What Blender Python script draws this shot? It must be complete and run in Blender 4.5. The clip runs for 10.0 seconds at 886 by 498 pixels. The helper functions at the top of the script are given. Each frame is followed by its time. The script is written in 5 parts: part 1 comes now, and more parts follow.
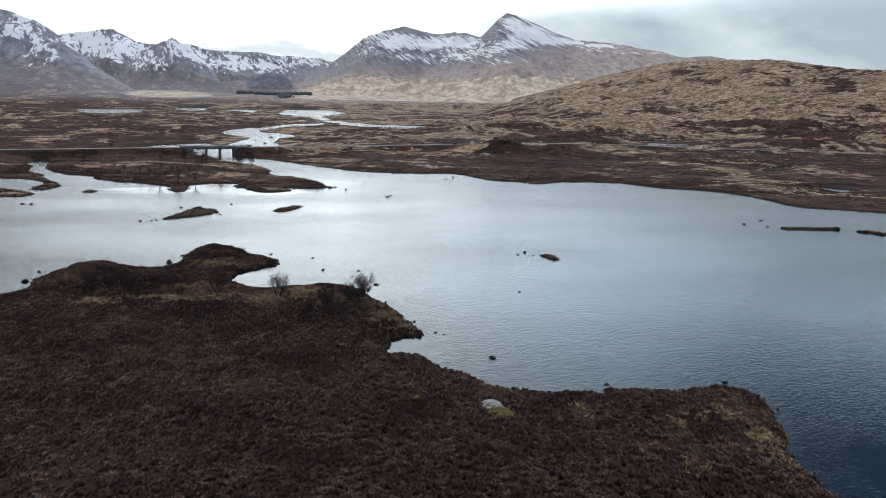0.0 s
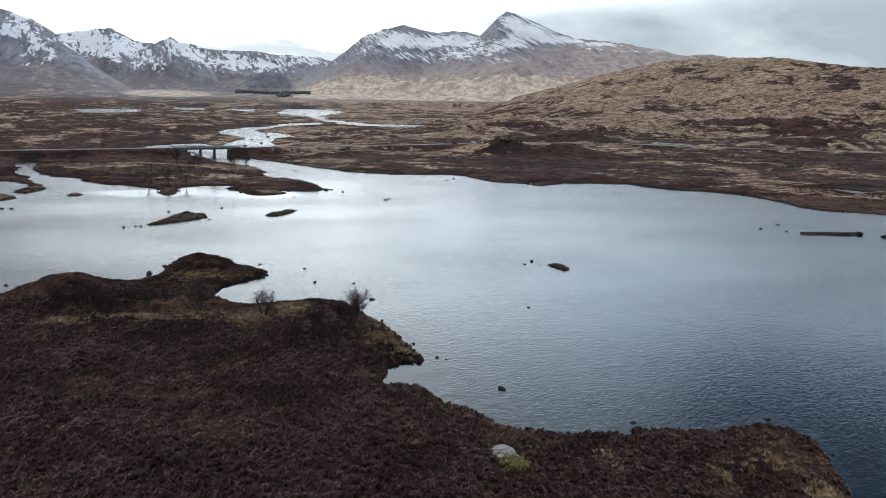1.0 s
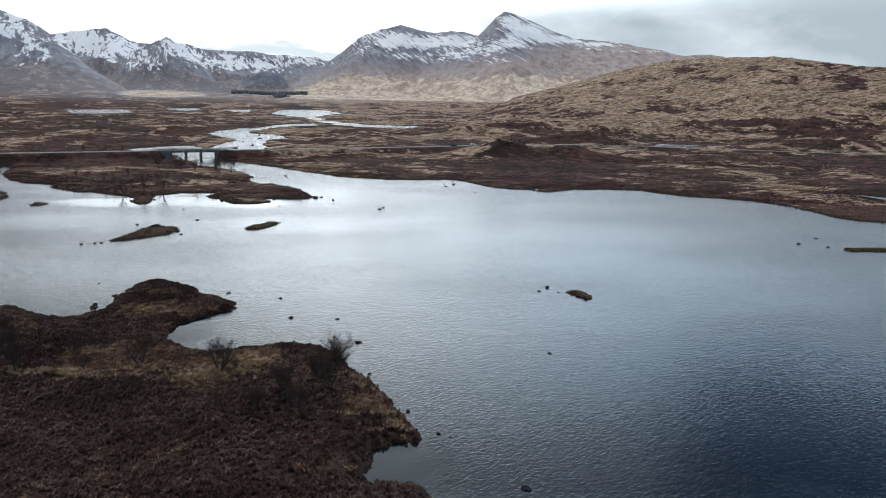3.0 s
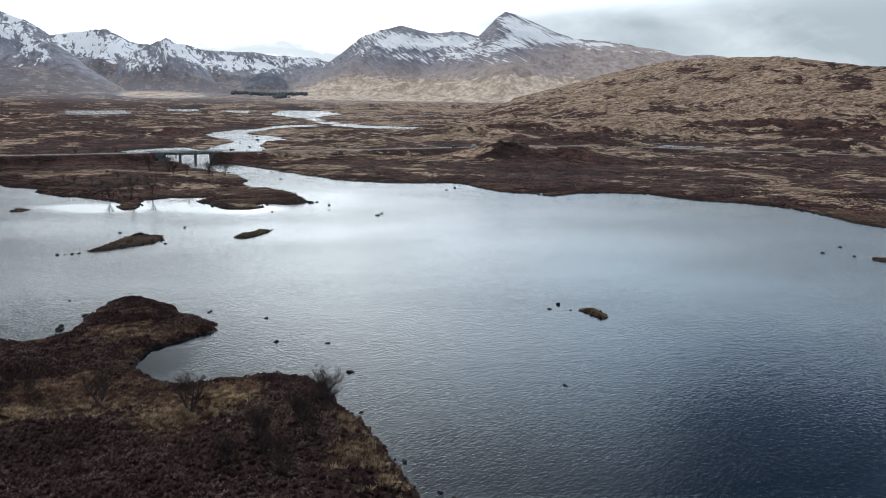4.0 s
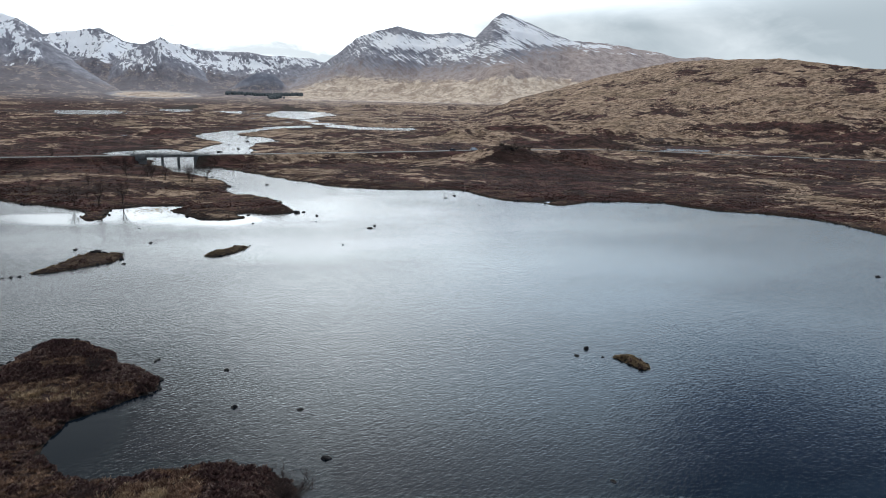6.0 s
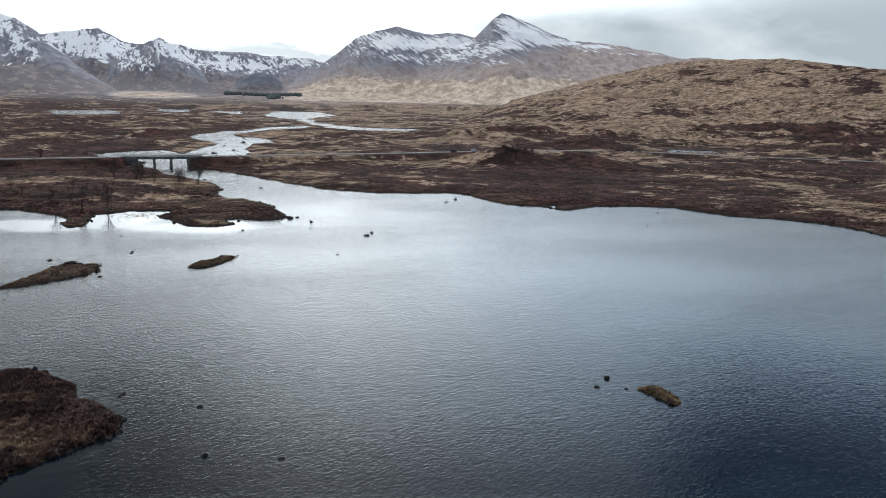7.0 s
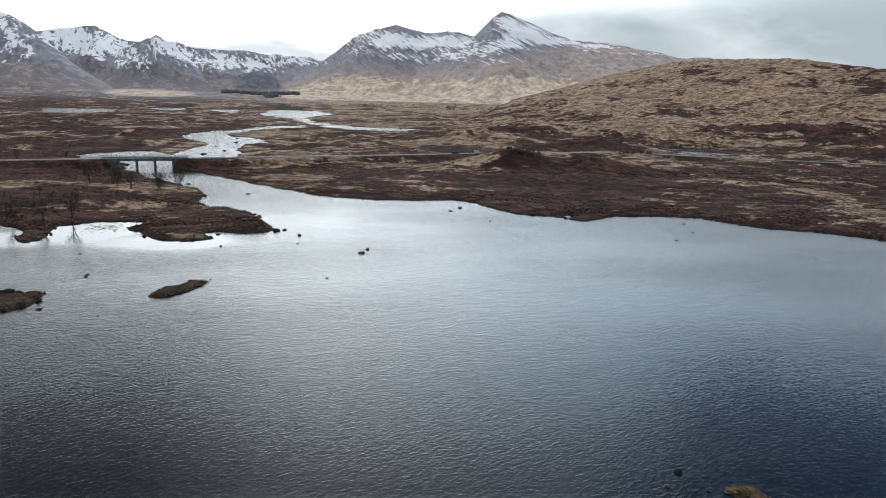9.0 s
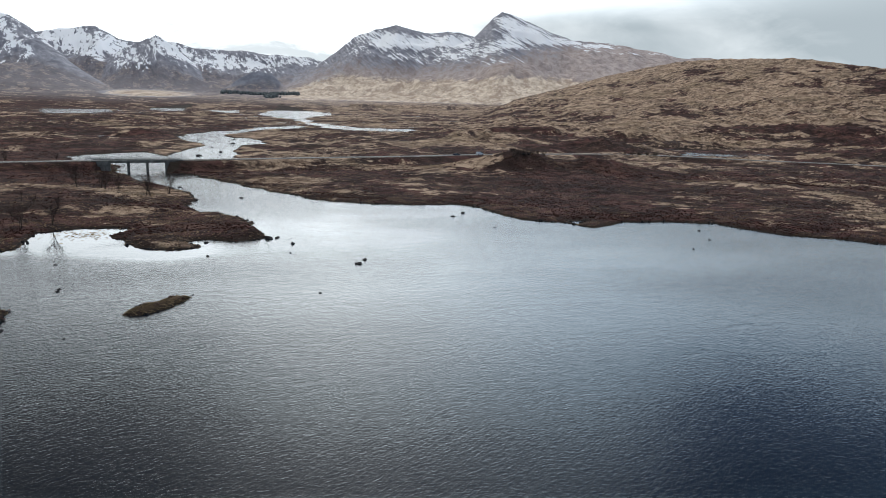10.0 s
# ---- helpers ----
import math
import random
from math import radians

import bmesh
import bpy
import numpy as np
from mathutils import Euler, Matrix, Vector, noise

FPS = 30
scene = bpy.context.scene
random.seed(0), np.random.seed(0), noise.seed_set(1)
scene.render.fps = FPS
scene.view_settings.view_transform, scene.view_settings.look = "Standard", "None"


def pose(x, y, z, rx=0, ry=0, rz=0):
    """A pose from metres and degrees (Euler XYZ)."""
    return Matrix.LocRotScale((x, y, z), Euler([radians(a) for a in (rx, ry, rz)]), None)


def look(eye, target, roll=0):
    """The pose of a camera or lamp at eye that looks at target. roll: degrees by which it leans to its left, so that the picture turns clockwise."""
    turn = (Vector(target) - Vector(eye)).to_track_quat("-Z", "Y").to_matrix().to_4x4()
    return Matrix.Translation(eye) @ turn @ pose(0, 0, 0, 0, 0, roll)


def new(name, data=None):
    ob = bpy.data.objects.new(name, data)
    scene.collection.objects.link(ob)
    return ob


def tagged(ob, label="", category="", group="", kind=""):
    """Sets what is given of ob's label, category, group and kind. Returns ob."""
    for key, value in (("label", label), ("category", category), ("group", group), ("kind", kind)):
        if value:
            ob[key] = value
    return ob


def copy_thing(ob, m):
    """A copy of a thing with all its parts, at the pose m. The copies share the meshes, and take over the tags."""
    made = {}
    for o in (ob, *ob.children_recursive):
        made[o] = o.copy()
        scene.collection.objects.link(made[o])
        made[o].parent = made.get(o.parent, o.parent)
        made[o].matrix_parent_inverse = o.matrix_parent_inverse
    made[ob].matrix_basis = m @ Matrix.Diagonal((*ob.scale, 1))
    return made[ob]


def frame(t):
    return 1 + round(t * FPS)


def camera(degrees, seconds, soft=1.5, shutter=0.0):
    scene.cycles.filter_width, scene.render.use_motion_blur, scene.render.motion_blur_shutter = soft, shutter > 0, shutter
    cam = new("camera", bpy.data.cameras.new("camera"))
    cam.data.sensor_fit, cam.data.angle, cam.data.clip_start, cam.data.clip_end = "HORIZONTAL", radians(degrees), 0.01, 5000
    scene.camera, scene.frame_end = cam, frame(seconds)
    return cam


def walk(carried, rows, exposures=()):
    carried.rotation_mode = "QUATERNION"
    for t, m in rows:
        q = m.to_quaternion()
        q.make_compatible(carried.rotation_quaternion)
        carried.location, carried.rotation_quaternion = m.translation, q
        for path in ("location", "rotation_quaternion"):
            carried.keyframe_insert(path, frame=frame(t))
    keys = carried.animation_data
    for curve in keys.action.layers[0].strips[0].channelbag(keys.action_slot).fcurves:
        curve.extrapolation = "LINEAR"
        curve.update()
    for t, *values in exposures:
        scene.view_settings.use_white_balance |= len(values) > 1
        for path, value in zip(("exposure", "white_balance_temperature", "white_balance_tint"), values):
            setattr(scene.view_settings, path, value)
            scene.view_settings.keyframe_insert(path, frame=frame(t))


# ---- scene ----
cam = camera(66.0, 10.0, soft=0.5)
PATH = [
    (0, (0.228, -12.755, 33.143), (0.298, -10.798, 32.736), 1.1),
    (0.5, (0.189, -7.376, 33.144), (0.258, -5.419, 32.734), 1.0),
    (1, (0.214, -1.987, 33.138), (0.285, -0.031, 32.728), 1.0),
    (1.5, (0.212, 3.39, 33.133), (0.286, 5.346, 32.723), 1.0),
    (2, (0.276, 8.792, 33.12), (0.351, 10.748, 32.711), 1.0),
    (2.5, (0.342, 14.268, 33.134), (0.419, 16.225, 32.725), 1.0),
    (4, (0.649, 30.497, 33.215), (0.724, 32.453, 32.808), 0.9),
    (4.5, (0.722, 35.877, 33.241), (0.801, 37.834, 32.835), 1.0),
    (5, (0.62, 41.355, 33.208), (0.701, 43.311, 32.801), 1.2),
    (5.5, (0.386, 46.842, 33.137), (0.471, 48.799, 32.732), 1.2),
    (7, (0.245, 63.113, 33.066), (0.335, 65.07, 32.664), 1.2),
    (7.5, (0.168, 68.656, 33.06), (0.257, 70.613, 32.657), 1.3),
    (8, (-0.04, 74.269, 33.139), (0.052, 76.225, 32.734), 1.4),
    (8.5, (-0.334, 79.977, 33.178), (-0.241, 81.934, 32.773), 1.4),
    (9, (-0.54, 85.73, 33.191), (-0.445, 87.686, 32.787), 1.4),
    (9.5, (-0.559, 91.211, 33.165), (-0.465, 93.167, 32.76), 1.6),
    (10, (-0.599, 96.624, 33.134), (-0.505, 98.581, 32.731), 1.4),
]
walk(cam, [(t, look(eye, target, roll)) for t, eye, target, roll in PATH], [(0, 0.28, 6265, 8), (5, 0.28, 6310, 8), (10, 0.26, 6450, 8)])

# ---- light ----
SUN_AZ, SUN_EL = -7.0, 61.0            # degrees; azimuth from +y towards +x
sun_dir = Vector((math.sin(radians(SUN_AZ)) * math.cos(radians(SUN_EL)), math.cos(radians(SUN_AZ)) * math.cos(radians(SUN_EL)), math.sin(radians(SUN_EL))))


class Net:
    """Short hand for building node trees."""

    def __init__(self, tree):
        self.tree = tree
        tree.nodes.clear()

    def node(self, kind, **sets):
        n = self.tree.nodes.new(kind)
        for k, v in sets.items():
            if k == "operation":
                n.operation = v
            elif k == "blend_type":
                n.blend_type = v
            elif k == "data_type":
                n.data_type = v
            elif k == "attribute_name":
                n.attribute_name = v
            elif k == "feature":
                n.feature = v
        return n

    def link(self, a, b):
        self.tree.links.new(a, b)

    def put(self, socket, value):
        if isinstance(value, bpy.types.NodeSocket):
            self.link(value, socket)
        else:
            socket.default_value = value

    def math(self, op, a, b=0.0, clamp=False):
        n = self.node("ShaderNodeMath", operation=op)
        n.use_clamp = clamp
        self.put(n.inputs[0], a)
        self.put(n.inputs[1], b)
        return n.outputs[0]

    def noise(self, vec, scale, detail=4.0, rough=0.55, distort=0.0):
        n = self.node("ShaderNodeTexNoise")
        self.put(n.inputs["Vector"], vec)
        n.inputs["Scale"].default_value = scale
        n.inputs["Detail"].default_value = detail
        n.inputs["Roughness"].default_value = rough
        n.inputs["Distortion"].default_value = distort
        return n.outputs["Fac"]

    def ramp(self, fac, lo, hi, a=0.0, b=1.0):
        n = self.node("ShaderNodeMapRange")
        n.interpolation_type = "SMOOTHSTEP"
        self.put(n.inputs[0], fac)
        for k, v in zip((1, 2, 3, 4), (lo, hi, a, b)):
            self.put(n.inputs[k], v)
        return n.outputs[0]

    def mix(self, fac, a, b):
        n = self.node("ShaderNodeMix", data_type="RGBA")
        self.put(n.inputs[0], fac)
        for k, v in ((6, a), (7, b)):
            self.put(n.inputs[k], (*v, 1.0) if isinstance(v, tuple) and len(v) == 3 else v)
        return n.outputs[2]

    def stretched(self, vec, x, y, z, turn=0.0):
        t = self.node("ShaderNodeMapping")
        self.put(t.inputs["Vector"], vec)
        t.inputs["Rotation"].default_value = (0, 0, radians(-turn))
        n = self.node("ShaderNodeMapping")
        self.put(n.inputs["Vector"], t.outputs[0])
        n.inputs["Scale"].default_value = (x, y, z)
        return n.outputs[0]

    def attr(self, name):
        return self.node("ShaderNodeAttribute", attribute_name=name).outputs["Fac"]

    def position(self):
        return self.node("ShaderNodeNewGeometry").outputs["Position"]


world = bpy.data.worlds.new("sky")
scene.world = world
world.use_nodes = True
w = Net(world.node_tree)
sky = w.node("ShaderNodeTexSky")
sky.sky_type, sky.sun_disc = "NISHITA", False
sky.sun_elevation, sky.sun_rotation = radians(SUN_EL), radians(SUN_AZ)
sky.air_density, sky.dust_density, sky.ozone_density = 1.0, 0.3, 3.5
ray = w.node("ShaderNodeTexCoord").outputs["Generated"]
xyz = w.node("ShaderNodeSeparateXYZ")
w.link(ray, xyz.inputs[0])
up = w.math("MAXIMUM", xyz.outputs[2], 0.0)
flat = w.node("ShaderNodeVectorMath", operation="SCALE")
w.link(ray, flat.inputs[0])
w.link(w.math("DIVIDE", 1.0, w.math("ADD", up, 0.16)), flat.inputs[3])
toward = w.node("ShaderNodeVectorMath", operation="DOT_PRODUCT")
w.link(ray, toward.inputs[0])
toward.inputs[1].default_value = sun_dir
near_sun = w.math("MAXIMUM", toward.outputs["Value"], 0.0)
sideways = w.node("ShaderNodeVectorMath", operation="NORMALIZE")
level_ray = w.node("ShaderNodeCombineXYZ")
w.link(xyz.outputs[0], level_ray.inputs[0])
w.link(xyz.outputs[1], level_ray.inputs[1])
w.link(level_ray.outputs[0], sideways.inputs[0])
ahead = w.node("ShaderNodeVectorMath", operation="DOT_PRODUCT")
w.link(sideways.outputs[0], ahead.inputs[0])
ahead.inputs[1].default_value = (math.sin(radians(SUN_AZ)), math.cos(radians(SUN_AZ)), 0)
under_sun = w.math("POWER", w.math("MAXIMUM", ahead.outputs["Value"], 0.0), 11.0)
glow = w.math("MULTIPLY", under_sun, w.math("MULTIPLY", w.ramp(up, 0.11, 0.175), w.ramp(up, 0.20, 0.62, 1.0, 0.05)))
billow = w.noise(flat.outputs[0], 1.1, 7.0, 0.56, 0.3)
open_sky = w.math("MULTIPLY", w.math("MULTIPLY", w.math("MINIMUM", w.math("MAXIMUM", w.math("SUBTRACT", xyz.outputs[0], 0.19), 0.0), 0.25), 2.7), w.ramp(up, 0.21, 0.43))
bank = w.math("SUBTRACT", w.math("ADD", billow, w.math("MULTIPLY", near_sun, 0.30)), w.math("ADD", w.math("MULTIPLY", up, 0.62), open_sky))
cover = w.ramp(bank, 0.06, 0.36)
low_sky = w.stretched(ray, 1.0, 1.0, 2.6)
shade = w.ramp(w.math("SUBTRACT", w.noise(low_sky, 3.1, 5.0, 0.50, 0.3), w.math("MULTIPLY", xyz.outputs[0], 0.56)), 0.12, 0.56)
wisp = w.ramp(w.noise(low_sky, 6.5, 6.0, 0.58, 0.4), 0.34, 0.70, 0.0, 0.40)
shade = w.math("SUBTRACT", shade, wisp)
even = w.ramp(up, 0.155, 0.225)
shade = w.math("ADD", w.math("MULTIPLY", shade, w.math("SUBTRACT", 1.0, even)), w.math("MULTIPLY", even, 0.75))
low_glow = w.math("MULTIPLY", w.math("POWER", under_sun, 0.8), w.math("MULTIPLY", w.ramp(up, 0.13, 0.20, 0.60, 0.0), w.ramp(xyz.outputs[0], 0.16, -0.08)))
glow = w.math("ADD", glow, w.math("MULTIPLY", low_glow, w.ramp(wisp, 0.04, 0.36, 1.0, 0.05)))
thin = w.mix(shade, (0.385, 0.44, 0.48), (0.73, 0.775, 0.81))
higher = w.node("ShaderNodeVectorMath", operation="SCALE")
w.link(thin, higher.inputs[0])
w.link(w.math("MULTIPLY", w.ramp(up, 0.145, 0.225, 1.0, 1.92), w.ramp(up, 0.20, 0.62, 1.0, 0.34)), higher.inputs[3])
west = w.math("SUBTRACT", 1.0, w.math("MULTIPLY", w.ramp(xyz.outputs[0], -0.07, -0.40, 0.0, 0.80), w.ramp(up, 0.18, 0.33)))
dull = w.node("ShaderNodeVectorMath", operation="SCALE")
w.link(higher.outputs[0], dull.inputs[0])
w.link(west, dull.inputs[3])
lit = w.mix(w.math("MULTIPLY", glow, w.math("POWER", west, 1.15), True), dull.outputs[0], (2.58, 2.76, 2.9))
clear = w.node("ShaderNodeVectorMath", operation="SCALE")
w.link(sky.outputs[0], clear.inputs[0])
clear.inputs[3].default_value = 0.060
bg = w.node("ShaderNodeBackground")
veil = w.node("ShaderNodeVectorMath", operation="MULTIPLY")
w.link(lit, veil.inputs[0])
w.link(w.mix(w.math("MULTIPLY", w.ramp(up, 0.13, 0.26), w.ramp(xyz.outputs[0], -0.15, 0.35)), (1.0, 1.0, 1.0), (0.84, 0.975, 1.12)), veil.inputs[1])
w.link(w.mix(cover, clear.outputs[0], veil.outputs[0]), bg.inputs[0])
bg.inputs[1].default_value = 1.0
w.link(bg.outputs[0], w.node("ShaderNodeOutputWorld").inputs[0])

sun_data = bpy.data.lights.new("sun", "SUN")
sun_data.energy, sun_data.angle, sun_data.color = 1.85, radians(14), (1.0, 0.955, 0.90)
sun = new("sun", sun_data)
sun.matrix_world = look(sun_dir * 300, (0, 0, 0))


# ---- materials ----
def material(name):
    m = bpy.data.materials.new(name)
    m.use_nodes = True
    n = Net(m.node_tree)
    p = n.node("ShaderNodeBsdfPrincipled")
    n.link(p.outputs[0], n.node("ShaderNodeOutputMaterial").inputs[0])
    return m, n, p


def bump(n, p, height, strength, distance):
    b = n.node("ShaderNodeBump")
    b.inputs["Strength"].default_value, b.inputs["Distance"].default_value = strength, distance
    n.link(height, b.inputs["Height"])
    n.link(b.outputs[0], p.inputs["Normal"])


def plain(name, low, high, scale, rough=0.8, strength=0.3, dist=0.02, metal=0.0, gloss=0.5):
    """A surface that varies between two colours at two scales, with fine relief."""
    m, n, p = material(name)
    pos = n.position()
    a, b = n.noise(pos, scale, 5.0), n.noise(pos, scale * 7, 3.0)
    f = n.ramp(n.math("ADD", n.math("MULTIPLY", a, 0.7), n.math("MULTIPLY", b, 0.3)), 0.35, 0.65)
    n.link(n.mix(f, low, high), p.inputs["Base Color"])
    p.inputs["Roughness"].default_value, p.inputs["Metallic"].default_value = rough, metal
    p.inputs["Specular IOR Level"].default_value = gloss
    bump(n, p, b, strength, dist)
    return m


def moor_material():
    m, n, p = material("moor")
    pos = n.position()
    sep = n.node("ShaderNodeSeparateXYZ")
    n.link(pos, sep.inputs[0])
    big = n.noise(pos, 0.02, 6.0, 0.6)
    mid = n.noise(n.stretched(pos, 0.55, 1.0, 1.0, 14), 0.06, 11.0, 0.74, 0.7)
    clump = n.noise(n.stretched(pos, 0.8, 1.0, 1.0, -9), 0.13, 9.0, 0.78, 0.5)
    fine = n.noise(pos, 1.9, 5.0, 0.68)
    heath = n.mix(n.ramp(clump, 0.42, 0.58), (0.025, 0.0116, 0.0105), (0.108, 0.050, 0.042))
    heath = n.mix(n.ramp(fine, 0.60, 0.80, 0.0, 0.6), heath, (0.088, 0.054, 0.040))
    heath = n.mix(n.ramp(n.noise(n.stretched(pos, 0.7, 1.0, 1.0, 30), 0.035, 5.0, 0.6, 0.5), 0.50, 0.58, 0.0, 0.75), heath, n.mix(n.ramp(fine, 0.45, 0.7), (0.016, 0.0085, 0.0072), (0.048, 0.026, 0.020)))
    heath = n.mix(n.ramp(big, 0.50, 0.60, 0.0, 0.35), heath, n.mix(n.ramp(clump, 0.42, 0.6), (0.032, 0.020, 0.015), (0.105, 0.067, 0.044)))
    heath = n.mix(n.ramp(sep.outputs[1], 206.0, 222.0, 1.0, 0.0), heath, n.mix(n.ramp(fine, 0.40, 0.70), (0.036, 0.0215, 0.019), (0.070, 0.041, 0.034)))
    grass = n.mix(n.ramp(clump, 0.42, 0.58), (0.172, 0.112, 0.076), (0.53, 0.388, 0.275))
    grass = n.mix(n.ramp(fine, 0.52, 0.70, 0.0, 0.7), grass, (0.115, 0.075, 0.048))
    grass = n.mix(n.ramp(big, 0.50, 0.62, 0.0, 0.4), grass, (0.165, 0.122, 0.072))
    f = n.math("ADD", n.attr("grass"), n.math("MULTIPLY", n.math("SUBTRACT", mid, 0.5), 2.6))
    f = n.math("ADD", f, n.math("MULTIPLY", n.math("SUBTRACT", clump, 0.5), 1.6))
    swath = n.noise(n.stretched(pos, 1.0, 0.55, 1.0, 12), 0.032, 5.0, 0.56, 0.8)
    f = n.math("ADD", f, n.math("MULTIPLY", n.math("MULTIPLY", n.math("SUBTRACT", swath, 0.5), 3.2), n.ramp(sep.outputs[1], 300.0, 560.0, 0.25, 1.0)))
    grit = n.noise(n.stretched(pos, 0.8, 1.0, 1.0, 20), 0.42, 6.0, 0.7, 0.3)
    f = n.math("ADD", f, n.math("MULTIPLY", n.math("SUBTRACT", grit, 0.5), 1.5))
    col = n.mix(n.ramp(f, 0.40, 0.60), heath, grass)
    col = n.mix(n.ramp(sep.outputs[1], 206.0, 222.0, 0.8, 0.0), col, n.mix(n.ramp(fine, 0.40, 0.70), (0.036, 0.0215, 0.019), (0.085, 0.052, 0.041)))
    # peat hags: dark broken lines through the moor
    hag = n.ramp(n.math("ABSOLUTE", n.math("SUBTRACT", n.noise(n.stretched(pos, 0.45, 1.0, 1.0, 8), 0.035, 8.0, 0.66, 0.8), 0.5)), 0.006, 0.045, 0.8, 0.0)
    hag = n.math("MULTIPLY", hag, n.math("MULTIPLY", n.ramp(sep.outputs[1], 220.0, 300.0), n.ramp(grit, 0.38, 0.55)))
    col = n.mix(hag, col, (0.022, 0.0125, 0.010))
    pale = n.ramp(n.math("ADD", n.math("MULTIPLY", clump, 0.5), n.math("MULTIPLY", mid, 0.5)), 0.61, 0.67, 0.0, 0.35)
    col = n.mix(n.math("MULTIPLY", pale, n.ramp(sep.outputs[1], 440.0, 560.0)), col, (0.43, 0.35, 0.25))
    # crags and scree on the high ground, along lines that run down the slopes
    along = n.math("ADD", sep.outputs[0], n.math("MULTIPLY", sep.outputs[2], n.attr("lean")))
    slope = n.node("ShaderNodeCombineXYZ")
    n.link(n.math("MULTIPLY", along, 0.020), slope.inputs[0])
    n.link(n.math("MULTIPLY", sep.outputs[1], 0.004), slope.inputs[1])
    n.link(n.math("MULTIPLY", sep.outputs[2], 0.0085), slope.inputs[2])
    drift = n.noise(slope.outputs[0], 1.0, 8.0, 0.66, 0.35)
    crag = n.noise(n.stretched(pos, 1.0, 0.6, 0.7), 0.030, 12.0, 0.76, 0.3)
    seam = n.noise(slope.outputs[0], 2.6, 8.0, 0.7, 0.2)
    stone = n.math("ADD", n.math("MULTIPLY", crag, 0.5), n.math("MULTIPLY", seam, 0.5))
    # rock and turf lifted towards pale grey: distance haze put into the colours
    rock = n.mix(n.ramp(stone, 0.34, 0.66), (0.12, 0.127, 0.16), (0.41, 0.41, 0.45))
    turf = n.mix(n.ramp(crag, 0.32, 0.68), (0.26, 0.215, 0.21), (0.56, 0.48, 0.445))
    # the western slopes are painted hazier still, in blue-grey
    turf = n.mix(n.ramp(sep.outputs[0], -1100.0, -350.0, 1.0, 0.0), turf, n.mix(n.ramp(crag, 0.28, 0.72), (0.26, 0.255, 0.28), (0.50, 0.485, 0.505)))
    # dry grass, painted paler than its own colour where sun strikes the foothills
    dry = n.mix(n.ramp(crag, 0.30, 0.70), (0.48, 0.38, 0.29), (0.86, 0.75, 0.62))
    dry = n.mix(n.ramp(n.noise(n.stretched(pos, 1.0, 0.35, 1.0, 10), 0.020, 8.0, 0.70, 0.6), 0.47, 0.60, 0.0, 0.6), dry, (0.27, 0.195, 0.155))
    dry = n.mix(n.ramp(n.noise(n.stretched(pos, 1.0, 0.3, 1.0, -12), 0.055, 6.0, 0.66, 0.5), 0.46, 0.60, 0.0, 0.5), dry, (0.30, 0.21, 0.155))
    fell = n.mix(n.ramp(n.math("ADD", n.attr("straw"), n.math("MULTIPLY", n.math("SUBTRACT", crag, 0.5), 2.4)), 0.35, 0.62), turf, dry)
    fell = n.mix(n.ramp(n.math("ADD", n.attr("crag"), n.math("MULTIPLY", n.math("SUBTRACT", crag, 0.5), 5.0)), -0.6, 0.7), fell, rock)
    # cloud shade on the knoll at the glen's mouth, mixed into its colour
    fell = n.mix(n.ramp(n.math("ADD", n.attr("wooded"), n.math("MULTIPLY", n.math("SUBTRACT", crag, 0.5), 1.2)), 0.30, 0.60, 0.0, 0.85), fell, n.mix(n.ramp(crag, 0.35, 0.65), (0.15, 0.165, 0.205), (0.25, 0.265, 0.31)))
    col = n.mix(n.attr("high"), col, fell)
    # snow lies in the gullies and in drifts
    cover = n.attr("snow")
    held = n.math("ADD", n.math("MULTIPLY", drift, 2.5), n.math("ADD", n.math("MULTIPLY", crag, 1.6), n.math("MULTIPLY", seam, 3.3)))
    held = n.math("ADD", n.math("SUBTRACT", held, 3.7), n.math("MULTIPLY", n.math("SUBTRACT", cover, 0.46), 1.15))
    snow = n.math("MULTIPLY", n.ramp(held, -0.04, 0.05), n.ramp(cover, 0.02, 0.08))
    col = n.mix(snow, col, (0.88, 0.90, 0.93))
    # dark peat on the cut banks at the water's edge
    col = n.mix(n.attr("peat"), col, n.mix(fine, (0.012, 0.009, 0.007), (0.05, 0.036, 0.027)))
    n.link(col, p.inputs["Base Color"])
    p.inputs["Roughness"].default_value = 0.95
    p.inputs["Specular IOR Level"].default_value = 0.15
    bump(n, p, n.math("ADD", fine, n.math("MULTIPLY", clump, 3.0)), 0.9, 0.55)
    return m


